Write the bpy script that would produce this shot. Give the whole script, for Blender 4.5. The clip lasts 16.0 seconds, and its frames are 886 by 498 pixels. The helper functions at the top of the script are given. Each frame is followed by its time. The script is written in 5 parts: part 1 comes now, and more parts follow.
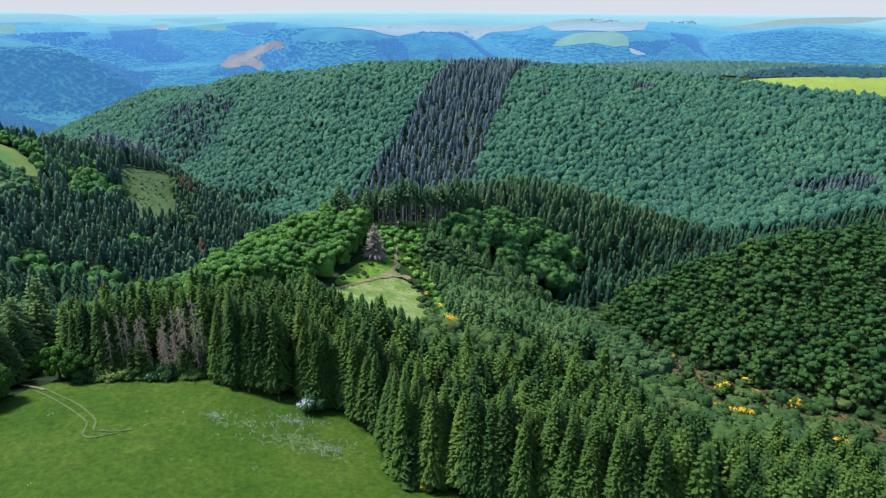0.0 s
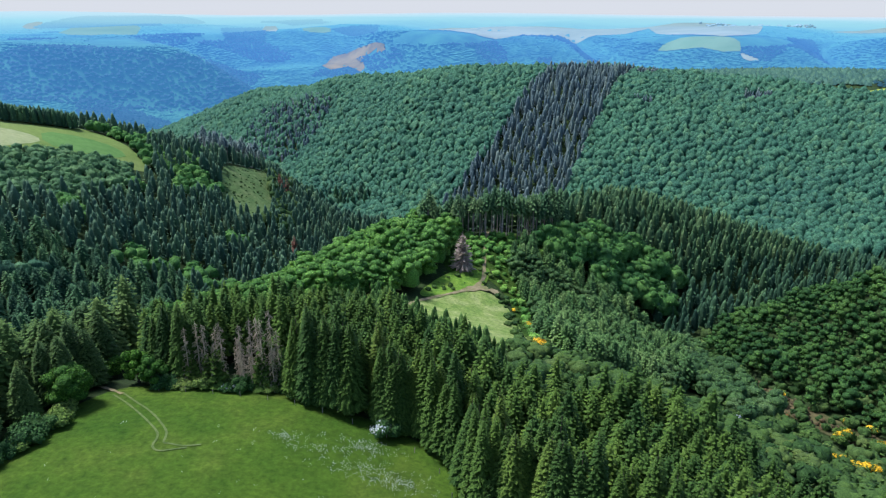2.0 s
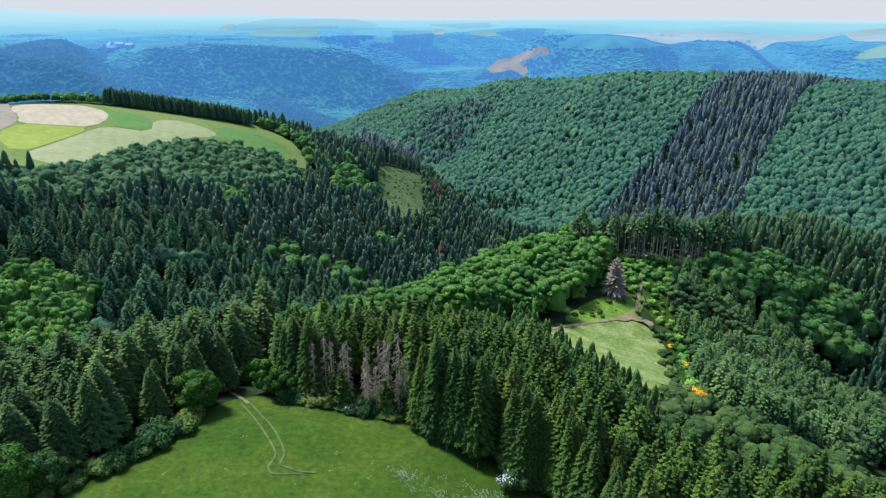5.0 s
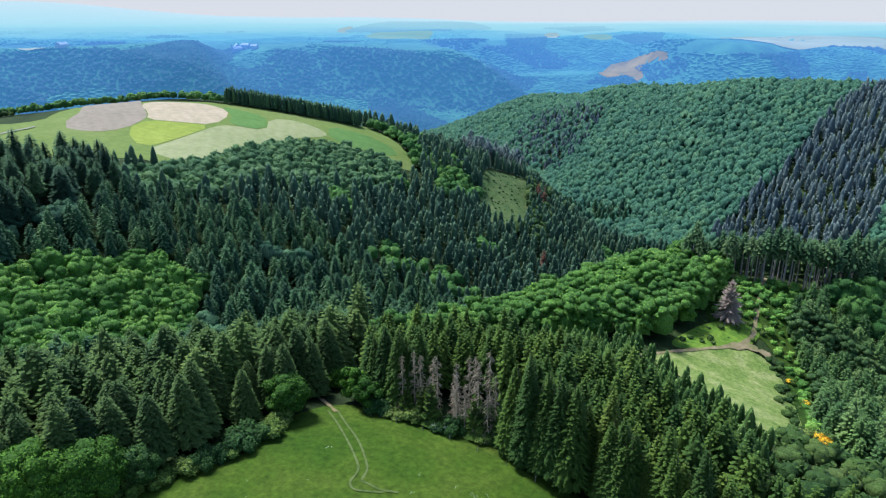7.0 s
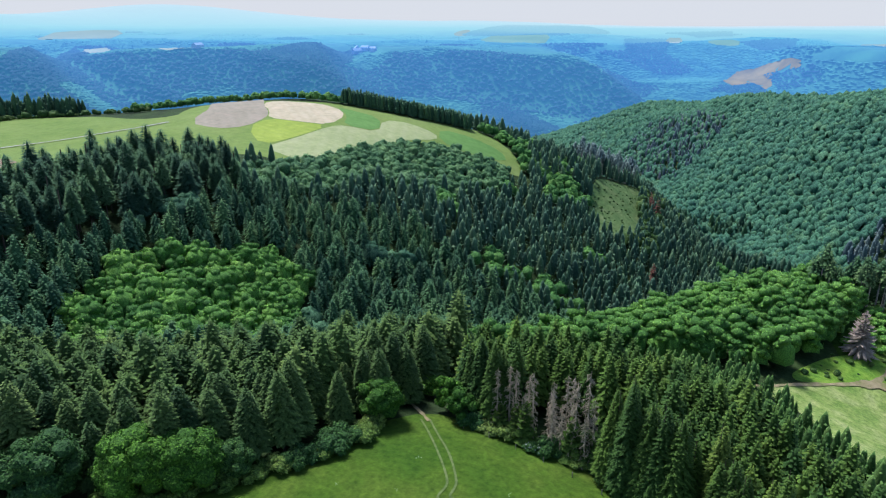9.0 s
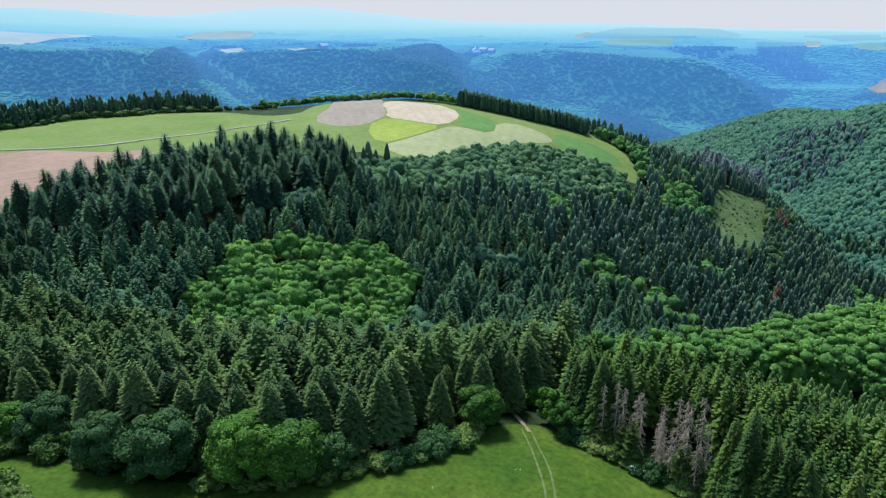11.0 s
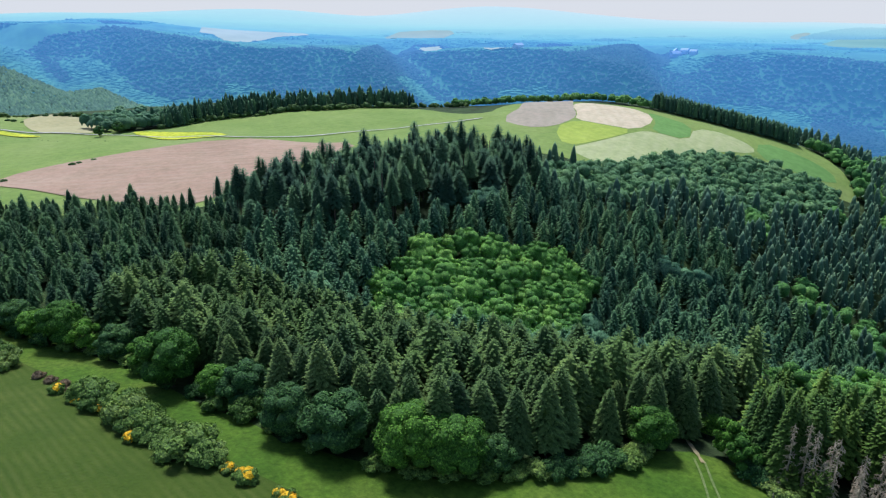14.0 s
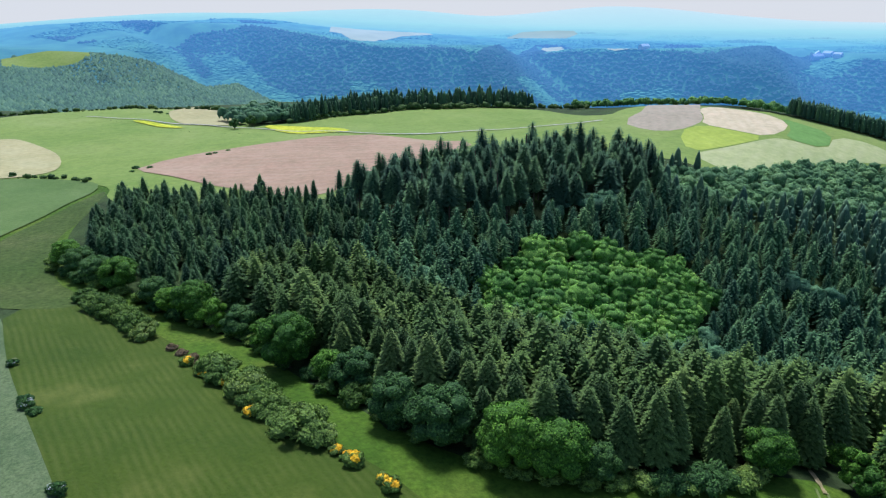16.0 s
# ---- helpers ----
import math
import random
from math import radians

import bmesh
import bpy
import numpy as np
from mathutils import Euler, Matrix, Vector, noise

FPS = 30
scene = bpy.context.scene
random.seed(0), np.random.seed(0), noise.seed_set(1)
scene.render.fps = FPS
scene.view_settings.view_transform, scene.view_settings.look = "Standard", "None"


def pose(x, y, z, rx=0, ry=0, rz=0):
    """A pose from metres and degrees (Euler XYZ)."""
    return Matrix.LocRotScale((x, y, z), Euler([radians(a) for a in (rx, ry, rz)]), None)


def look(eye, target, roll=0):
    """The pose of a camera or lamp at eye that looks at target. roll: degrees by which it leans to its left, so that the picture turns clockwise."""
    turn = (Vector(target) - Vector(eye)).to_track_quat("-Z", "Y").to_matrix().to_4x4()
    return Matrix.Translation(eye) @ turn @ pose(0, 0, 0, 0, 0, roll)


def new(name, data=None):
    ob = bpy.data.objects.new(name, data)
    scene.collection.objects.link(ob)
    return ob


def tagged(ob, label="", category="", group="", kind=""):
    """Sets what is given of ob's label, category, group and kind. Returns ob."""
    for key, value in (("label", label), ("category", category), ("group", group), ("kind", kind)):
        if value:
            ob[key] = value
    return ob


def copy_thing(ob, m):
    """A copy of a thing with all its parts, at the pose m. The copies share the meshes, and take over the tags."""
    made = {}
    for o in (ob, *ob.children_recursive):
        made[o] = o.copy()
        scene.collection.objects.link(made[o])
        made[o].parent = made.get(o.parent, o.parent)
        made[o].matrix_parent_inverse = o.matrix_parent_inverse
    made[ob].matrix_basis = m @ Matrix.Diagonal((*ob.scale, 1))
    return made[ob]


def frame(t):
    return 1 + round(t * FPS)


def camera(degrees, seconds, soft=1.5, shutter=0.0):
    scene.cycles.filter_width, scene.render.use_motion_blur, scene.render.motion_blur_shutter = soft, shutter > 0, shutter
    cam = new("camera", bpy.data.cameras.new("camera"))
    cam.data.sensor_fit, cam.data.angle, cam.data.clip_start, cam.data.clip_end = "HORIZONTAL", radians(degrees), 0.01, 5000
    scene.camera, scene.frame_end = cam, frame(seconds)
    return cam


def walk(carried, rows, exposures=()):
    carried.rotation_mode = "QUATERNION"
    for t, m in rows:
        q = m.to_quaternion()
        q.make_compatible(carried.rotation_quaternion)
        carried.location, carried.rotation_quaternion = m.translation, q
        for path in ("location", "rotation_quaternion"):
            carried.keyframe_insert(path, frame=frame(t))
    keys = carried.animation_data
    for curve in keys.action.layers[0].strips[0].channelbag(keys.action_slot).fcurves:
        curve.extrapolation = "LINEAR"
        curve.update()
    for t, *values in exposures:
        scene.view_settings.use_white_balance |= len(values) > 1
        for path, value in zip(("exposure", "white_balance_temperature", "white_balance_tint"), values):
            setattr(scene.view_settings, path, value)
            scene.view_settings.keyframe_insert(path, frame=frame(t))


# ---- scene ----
cam = camera(64.63, 16.0, soft=1.2)
# seconds, place, (yaw to the left, pitch, roll) in degrees
PATH = [
    (0, (0.00, 0.00, 80.00), (0.001, -19.638, 0.010)),
    (0.5, (0.05, 3.25, 79.89), (1.565, -19.601, -0.006)),
    (1, (0.05, 6.29, 79.84), (3.300, -19.546, -0.010)),
    (1.5, (-0.11, 9.33, 79.73), (5.314, -19.495, 0.009)),
    (2, (-0.21, 12.31, 79.63), (7.850, -19.427, 0.012)),
    (2.5, (-0.43, 15.19, 79.57), (10.137, -19.386, 0.031)),
    (3, (-0.85, 18.02, 79.41), (12.114, -19.333, 0.038)),
    (3.5, (-1.28, 20.63, 79.31), (14.253, -19.286, 0.019)),
    (4, (-1.76, 23.29, 79.09), (16.455, -19.235, 0.022)),
    (6.5, (-4.05, 33.63, 79.15), (27.393, -18.984, -0.101)),
    (7, (-4.64, 34.91, 79.31), (29.661, -18.922, -0.048)),
    (7.5, (-5.33, 36.14, 79.36), (31.961, -18.857, 0.035)),
    (8, (-5.76, 37.10, 79.47), (34.164, -18.774, 0.090)),
    (10.5, (-8.00, 40.08, 79.47), (45.717, -18.556, 0.108)),
    (11, (-8.42, 40.35, 79.20), (48.011, -18.522, 0.115)),
    (11.5, (-8.42, 40.40, 79.52), (50.343, -18.529, 0.124)),
    (12, (-8.47, 40.40, 79.84), (53.037, -18.561, 0.102)),
    (12.5, (-8.85, 40.45, 79.79), (55.721, -18.528, 0.075)),
    (13, (-8.90, 40.45, 80.00), (58.409, -18.544, 0.008)),
    (13.5, (-8.95, 40.51, 80.11), (60.901, -18.569, -0.050)),
    (14, (-8.95, 40.45, 80.11), (63.268, -18.587, -0.058)),
    (14.5, (-9.06, 40.40, 80.05), (65.721, -18.585, -0.055)),
    (15, (-8.95, 40.35, 79.95), (68.475, -18.573, -0.076)),
    (15.5, (-8.85, 40.19, 79.89), (70.910, -18.573, -0.054)),
    (16, (-8.58, 39.82, 80.00), (72.792, -18.569, -0.051)),
]


def aim(place, turn):
    return Matrix.Translation(place) @ pose(0, 0, 0, 0, 0, turn[0]) @ pose(0, 0, 0, 90 + turn[1]) @ pose(0, 0, 0, 0, 0, turn[2])


walk(cam, [(t, aim(place, turn)) for t, place, turn in PATH], ((0, 0.46, 5500, 10), (16, 0.46, 5500, 10)))
# ---- path ends ----

# ---- sky, sun ----
SUN_HIGH, SUN_ROUND = radians(60), radians(-74)
world = bpy.data.worlds.new("overcast_sky")
scene.world = world
world.use_nodes = True
wn = world.node_tree
sky = wn.nodes.new("ShaderNodeTexSky")
sky.sky_type = "NISHITA"
sky.sun_disc = False
sky.sun_elevation, sky.sun_rotation = SUN_HIGH, SUN_ROUND
sky.air_density, sky.dust_density, sky.ozone_density = 1.0, 1.5, 1.0
wn.links.new(sky.outputs["Color"], wn.nodes["Background"].inputs["Color"])
wn.nodes["Background"].inputs["Strength"].default_value = 0.11
sun = new("sun", bpy.data.lights.new("sun", "SUN"))
sun.data.energy, sun.data.angle, sun.data.color = 3.6, radians(14), (1.0, 0.975, 0.93)
sun.matrix_world = look((0, 0, 0), (-math.sin(SUN_ROUND) * math.cos(SUN_HIGH), -math.cos(SUN_ROUND) * math.cos(SUN_HIGH), -math.sin(SUN_HIGH)))

# ---- materials ----


def blank(name, rough=0.9):
    m = bpy.data.materials.new(name)
    m.use_nodes = True
    b = m.node_tree.nodes["Principled BSDF"]
    b.inputs["Roughness"].default_value = rough
    b.inputs["Specular IOR Level"].default_value = 0.15
    return m, m.node_tree, b


def node(nt, kind, **values):
    n = nt.nodes.new(kind)
    for k, v in values.items():
        n.inputs[k.replace("_", " ")].default_value = v
    return n


def noise_at(nt, scale, detail=3.0, rough=0.55):
    geo = nt.nodes.new("ShaderNodeNewGeometry")
    n = node(nt, "ShaderNodeTexNoise", Scale=scale, Detail=detail, Roughness=rough)
    nt.links.new(geo.outputs["Position"], n.inputs["Vector"])
    return n.outputs["Fac"]


def ramp(nt, fac, *stops):
    r = nt.nodes.new("ShaderNodeValToRGB")
    el = r.color_ramp.elements
    while len(el) < len(stops):
        el.new(0.5)
    for e, (p, c) in zip(el, stops):
        e.position, e.color = p, (*c, 1)
    nt.links.new(fac, r.inputs["Fac"])
    return r.outputs["Color"]


def mixed(nt, fac, a, b, mode="MIX"):
    m = nt.nodes.new("ShaderNodeMix")
    m.data_type, m.blend_type = "RGBA", mode
    for sock, v in ((m.inputs["Factor"], fac), (m.inputs["A"], a), (m.inputs["B"], b)):
        if isinstance(v, (int, float)):
            sock.default_value = v
        elif isinstance(v, tuple):
            sock.default_value = (*v, 1)
        else:
            nt.links.new(v, sock)
    return m.outputs["Result"]


def span(nt, fac, lo, hi, a=0.0, b=1.0):
    m = nt.nodes.new("ShaderNodeMapRange")
    for k, v in (("From Min", lo), ("From Max", hi), ("To Min", a), ("To Max", b)):
        m.inputs[k].default_value = v
    nt.links.new(fac, m.inputs["Value"])
    return m.outputs["Result"]


def bump(nt, b, fac, strength, distance):
    n = node(nt, "ShaderNodeBump", Strength=strength, Distance=distance)
    nt.links.new(fac, n.inputs["Height"])
    nt.links.new(n.outputs["Normal"], b.inputs["Normal"])


def foliage(name, dark, light, accent=None, whole=False, clump=0.05, relief=0.35, grain=0.6, leaf=3.0):
    """Leaves or needles: each tree between dark and light, with fine mottling and patches over the wood."""
    m, nt, b = blank(name, 0.8)
    if whole:
        tone = nt.nodes.new("ShaderNodeObjectInfo").outputs["Random"]
    else:
        a = nt.nodes.new("ShaderNodeAttribute")
        a.attribute_name = "tone"
        tone = a.outputs["Fac"]
    dark, light, accent = (tuple((c[0], c[1], c[2] * 1.25 + 0.007)) for c in (dark, light, accent or light))
    col = ramp(nt, tone, (0.0, dark), (0.75, light), (1.0, accent))
    # fresh shoots lighter; inner growth darkened as shade painted into the crown
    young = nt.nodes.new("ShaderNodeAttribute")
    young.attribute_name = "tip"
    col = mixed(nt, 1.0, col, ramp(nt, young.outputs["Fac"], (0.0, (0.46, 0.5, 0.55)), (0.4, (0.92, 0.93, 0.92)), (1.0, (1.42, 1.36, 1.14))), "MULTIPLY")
    fine = noise_at(nt, leaf, 3.0, 0.7)
    wide = noise_at(nt, clump, 2.0)
    col = mixed(nt, grain, col, ramp(nt, fine, (0.34, (0.4, 0.44, 0.48)), (0.66, (1.6, 1.52, 1.35))), "MULTIPLY")
    col = mixed(nt, 0.7, col, ramp(nt, wide, (0.3, (0.8, 0.84, 0.9)), (0.7, (1.2, 1.14, 1.0))), "MULTIPLY")
    nt.links.new(col, b.inputs["Base Color"])
    bump(nt, b, noise_at(nt, 2.2, 3.0, 0.7), 0.8, relief)
    return m


def bark(name, a, c):
    m, nt, b = blank(name)
    n = noise_at(nt, 3.0, 4.0)
    nt.links.new(ramp(nt, n, (0.3, a), (0.7, c)), b.inputs["Base Color"])
    bump(nt, b, n, 0.6, 0.1)
    return m


def turf(name, stops, scale=0.06, fine=0.9, stripes=None, bare=None, strength=0.5, calm=False):
    """Grass, crop or tilled soil: wide tints, tufts, and drill or mowing lines along one bearing."""
    m, nt, b = blank(name, 0.95)
    col = ramp(nt, noise_at(nt, scale, 4.0), *stops)
    tuft = noise_at(nt, fine, 5.0, 0.7)
    col = mixed(nt, 0.28 if calm else 0.75, col, ramp(nt, tuft, (0.28, (0.38, 0.45, 0.32)), (0.72, (1.65, 1.55, 1.5))), "MULTIPLY")
    patch = noise_at(nt, fine * 0.3, 4.0, 0.6)
    col = mixed(nt, 0.35 if calm else 0.6, col, ramp(nt, patch, (0.3, (0.72, 0.82, 0.7)), (0.7, (1.3, 1.2, 1.25))), "MULTIPLY")
    if stripes:
        bearing, width, deep = stripes
        geo = nt.nodes.new("ShaderNodeNewGeometry")
        mp = nt.nodes.new("ShaderNodeMapping")
        mp.inputs["Rotation"].default_value = (0, 0, -bearing)
        nt.links.new(geo.outputs["Position"], mp.inputs["Vector"])
        w = node(nt, "ShaderNodeTexWave", Scale=0.314 / width, Distortion=3.0, Detail=5.0)
        w.inputs["Detail Scale"].default_value = 0.35
        nt.links.new(mp.outputs["Vector"], w.inputs["Vector"])
        brk = span(nt, noise_at(nt, 0.11, 3.0), 0.35, 0.65)
        mm = nt.nodes.new("ShaderNodeMath")
        mm.operation = "MULTIPLY"
        nt.links.new(w.outputs["Fac"], mm.inputs[0])
        nt.links.new(brk, mm.inputs[1])
        col = mixed(nt, span(nt, mm.outputs["Value"], 0, 1, 0, deep), col, stops[-1][1])
    if bare:
        col = mixed(nt, span(nt, noise_at(nt, 0.13, 6.0, 0.7), 0.58, 0.68), col, bare)
    nt.links.new(col, b.inputs["Base Color"])
    bump(nt, b, tuft, strength, 0.5)
    return m


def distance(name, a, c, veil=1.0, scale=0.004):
    """The far land: its own colour near at hand, and blue haze painted on as emission, more and more with the distance.
    """
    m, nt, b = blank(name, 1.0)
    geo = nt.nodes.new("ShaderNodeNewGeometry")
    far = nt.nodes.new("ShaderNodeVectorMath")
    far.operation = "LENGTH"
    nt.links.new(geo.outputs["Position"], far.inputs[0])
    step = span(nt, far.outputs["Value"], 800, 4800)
    # painted haze by distance: emission rises while the base colour is dimmed and tinted
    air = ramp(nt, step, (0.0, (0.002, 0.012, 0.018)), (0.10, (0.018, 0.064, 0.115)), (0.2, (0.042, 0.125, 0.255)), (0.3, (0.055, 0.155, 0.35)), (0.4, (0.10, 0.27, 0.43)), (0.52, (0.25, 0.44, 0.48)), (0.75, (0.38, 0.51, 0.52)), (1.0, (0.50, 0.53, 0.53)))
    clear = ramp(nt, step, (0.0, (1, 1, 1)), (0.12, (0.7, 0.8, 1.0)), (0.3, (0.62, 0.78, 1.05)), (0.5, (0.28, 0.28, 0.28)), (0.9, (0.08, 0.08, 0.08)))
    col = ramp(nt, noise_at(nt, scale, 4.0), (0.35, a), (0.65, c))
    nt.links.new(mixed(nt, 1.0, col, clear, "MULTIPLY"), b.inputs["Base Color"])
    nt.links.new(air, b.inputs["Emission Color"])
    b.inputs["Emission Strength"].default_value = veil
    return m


SPRUCE_FRONT = foliage("spruce_needles", (0.0306, 0.0655, 0.0056), (0.0675, 0.118, 0.0096), (0.09, 0.134, 0.0128), whole=True)
SPRUCE_STAND = foliage("spruce_stand_needles", (0.031, 0.07, 0.006), (0.071, 0.126, 0.010), (0.094, 0.15, 0.013))
FIR_FRONT = foliage("fir_needles", (0.036, 0.071, 0.014), (0.079, 0.130, 0.024), (0.107, 0.157, 0.032), whole=True)
FIR_STAND = foliage("fir_stand_needles", (0.036, 0.072, 0.011), (0.08, 0.136, 0.021), (0.109, 0.165, 0.028))
DARK_STAND = foliage("dark_conifer_needles", (0.0324, 0.0754, 0.0324), (0.0666, 0.136, 0.0474), (0.0882, 0.161, 0.0499))
NEAR_DARK = foliage("dark_green_needles", (0.036, 0.085, 0.034), (0.076, 0.155, 0.05), (0.10, 0.18, 0.052))
RIM_DARK = foliage("rim_spruce_needles", (0.026, 0.06, 0.018), (0.056, 0.115, 0.028), (0.075, 0.135, 0.03))
# slope and hillside conifers: mid-distance haze painted in as paler, bluer needles
SLOPE_STAND = foliage("hazed_slope_needles", (0.054, 0.109, 0.0548), (0.106, 0.182, 0.0784), (0.132, 0.204, 0.0799))
HAZED_STAND = foliage("hazed_conifer_needles", (0.102, 0.146, 0.126), (0.165, 0.214, 0.162), (0.188, 0.234, 0.158))
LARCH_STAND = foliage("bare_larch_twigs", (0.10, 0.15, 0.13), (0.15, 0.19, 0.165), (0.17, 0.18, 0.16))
DEAD_WOOD = foliage("dead_twigs", (0.18, 0.13, 0.06), (0.28, 0.21, 0.11), (0.3, 0.23, 0.13))
HEATH_TWIGS = foliage("heath_twigs", (0.068, 0.063, 0.0198), (0.136, 0.09, 0.0315), (0.208, 0.108, 0.027))
YOUNG_STAND = foliage("young_conifer_needles", (0.06, 0.13, 0.02), (0.12, 0.21, 0.035), (0.15, 0.24, 0.045))
KNOLL_STAND = foliage("knoll_conifer_needles", (0.0456, 0.102, 0.0309), (0.087, 0.155, 0.0456), (0.116, 0.177, 0.051))
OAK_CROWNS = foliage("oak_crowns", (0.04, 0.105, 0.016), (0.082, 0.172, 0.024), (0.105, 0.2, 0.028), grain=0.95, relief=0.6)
BEECH = foliage("broadleaf_crowns", (0.0497, 0.138, 0.0221), (0.111, 0.238, 0.0376), (0.144, 0.276, 0.0442), grain=0.95, relief=0.6)
RIM_CROWNS = foliage("rim_crowns", (0.06, 0.135, 0.042), (0.115, 0.215, 0.066), (0.145, 0.245, 0.075), grain=0.95, relief=0.6)
BELT_LEAF = foliage("young_beech_crowns", (0.086, 0.203, 0.025), (0.168, 0.335, 0.041), (0.212, 0.378, 0.05), grain=0.95, relief=0.6)
# bluer than the near broadleaves: haze painted into the leaf colour
BEECH_FAR = foliage("hazed_hillside_crowns", (0.0394, 0.109, 0.0546), (0.0591, 0.143, 0.0669), (0.0788, 0.164, 0.0686), clump=0.012, grain=1.0, leaf=0.75)
SLOPE_LEAF = foliage("slope_crowns", (0.0567, 0.12, 0.0264), (0.111, 0.198, 0.0432), (0.146, 0.23, 0.0576), grain=0.95, relief=0.6)
PALE_BARK = bark("pale_bark", (0.27, 0.225, 0.20), (0.42, 0.355, 0.315))
MIXED = foliage("mixed_crowns", (0.044, 0.108, 0.044), (0.09, 0.18, 0.066), (0.115, 0.205, 0.078), grain=0.95, relief=0.6)
LEAF = foliage("tree_leaves", (0.056, 0.135, 0.010), (0.112, 0.235, 0.017), whole=True, grain=0.95, relief=0.6)
LEAF_BLUE = foliage("dusky_leaves", (0.036, 0.092, 0.018), (0.068, 0.14, 0.026), whole=True, grain=0.95, relief=0.6)
SHRUB = foliage("shrub_leaves", (0.072, 0.132, 0.016), (0.138, 0.213, 0.03), (0.18, 0.241, 0.045), whole=True)
SCRUB = foliage("scrub_leaves", (0.0305, 0.0692, 0.00881), (0.065, 0.116, 0.0151), (0.0897, 0.129, 0.0214))
BLOSSOM = foliage("white_blossom", (0.45, 0.47, 0.42), (0.62, 0.63, 0.58), whole=True)
GORSE = foliage("gorse_flowers", (0.682, 0.396, 0.011), (0.858, 0.55, 0.0165), whole=True)
BARK = bark("bark", (0.06, 0.045, 0.032), (0.13, 0.10, 0.075))
DRY_WOOD = bark("dead_branches", (0.25, 0.2, 0.135), (0.42, 0.345, 0.24))
GREY_BARK = bark("grey_bark", (0.19, 0.165, 0.14), (0.32, 0.275, 0.23))
FLOOR = turf("forest_floor", ((0.3, (0.022, 0.034, 0.012)), (0.55, (0.035, 0.058, 0.016)), (0.75, (0.05, 0.07, 0.022))))
MEADOW = turf("meadow_grass", ((0.3, (0.0412, 0.088, 0.00665)), (0.5, (0.0588, 0.105, 0.00855)), (0.72, (0.0963, 0.128, 0.0171))), 0.045, 0.8)
MOWN = turf("mown_grass", ((0.3, (0.0345, 0.0612, 0.0055)), (0.55, (0.047, 0.073, 0.0068)), (0.75, (0.128, 0.135, 0.03))), 0.03, 1.5, (radians(-72), 1.7, 0.28), calm=True)
VERGE = turf("verge_grass", ((0.3, (0.026, 0.062, 0.006)), (0.55, (0.044, 0.084, 0.009)), (0.75, (0.062, 0.093, 0.014))), 0.05, 0.8)
OATS = turf("pale_green_crop", ((0.3, (0.071, 0.104, 0.046)), (0.6, (0.098, 0.130, 0.060)), (0.8, (0.125, 0.151, 0.076))), 0.04, 1.6, (radians(118), 3.0, 0.3))
ROUGH = turf("rough_pasture", ((0.3, (0.0416, 0.0715, 0.0126)), (0.55, (0.0553, 0.0803, 0.018)), (0.75, (0.0731, 0.0902, 0.0279))), 0.03, 0.6)
PASTURE = turf("pasture", ((0.3, (0.134, 0.196, 0.0374)), (0.55, (0.168, 0.222, 0.0506)), (0.75, (0.202, 0.242, 0.0737))), 0.015, 0.3, (radians(10), 9.0, 0.25), calm=True)
SOIL = turf("reddish_tilled_soil", ((0.3, (0.258, 0.163, 0.109)), (0.55, (0.31, 0.204, 0.138)), (0.75, (0.343, 0.244, 0.17))), 0.012, 0.3, (radians(160), 7.0, 0.5), calm=True)
STUBBLE = turf("pale_stubble", ((0.3, (0.403, 0.322, 0.211)), (0.6, (0.475, 0.383, 0.255)), (0.8, (0.53, 0.441, 0.306))), 0.012, 0.3, (radians(60), 6.0, 0.4), calm=True)
FALLOW = turf("harrowed_field", ((0.3, (0.252, 0.205, 0.149)), (0.6, (0.304, 0.25, 0.184)), (0.8, (0.347, 0.29, 0.216))), 0.012, 0.3, (radians(60), 6.0, 0.4), calm=True)
TAN = turf("dry_mown_grass", ((0.3, (0.29, 0.255, 0.12)), (0.6, (0.34, 0.3, 0.15)), (0.8, (0.38, 0.34, 0.19))), 0.02, 0.3, (radians(20), 6.0, 0.4), calm=True)
GREEN_CROP = turf("green_cereal", ((0.3, (0.075, 0.125, 0.03)), (0.6, (0.095, 0.145, 0.04)), (0.8, (0.12, 0.16, 0.055))), 0.03, 0.6, (radians(30), 3.0, 0.4), calm=True)
RAPE = turf("yellow_green_crop", ((0.3, (0.243, 0.3, 0.0426)), (0.6, (0.286, 0.335, 0.0538)), (0.8, (0.335, 0.372, 0.0851))), 0.02, 0.3, (radians(100), 6.0, 0.35), calm=True)
BARLEY = turf("pale_barley", ((0.3, (0.255, 0.29, 0.118)), (0.6, (0.32, 0.332, 0.154)), (0.8, (0.384, 0.367, 0.198))), 0.012, 0.3, (radians(40), 8.0, 0.4), calm=True)
WHEAT = turf("green_wheat", ((0.3, (0.096, 0.191, 0.0408)), (0.6, (0.125, 0.228, 0.0552)), (0.8, (0.154, 0.25, 0.0732))), 0.012, 0.3, (radians(140), 8.0, 0.3), calm=True)
FLOWERS = turf("flowering_rape", ((0.3, (0.332, 0.361, 0.021)), (0.6, (0.405, 0.411, 0.029)), (0.8, (0.433, 0.433, 0.072))), 0.03, 0.3)
CLEARING = turf("dry_clearing_grass", ((0.3, (0.12, 0.195, 0.0345)), (0.5, (0.204, 0.26, 0.069)), (0.72, (0.3, 0.319, 0.127))), 0.16, 0.9)
FERN = turf("bright_bracken", ((0.3, (0.0862, 0.172, 0.023)), (0.5, (0.149, 0.253, 0.0287)), (0.72, (0.218, 0.299, 0.046))), 0.2, 0.7)
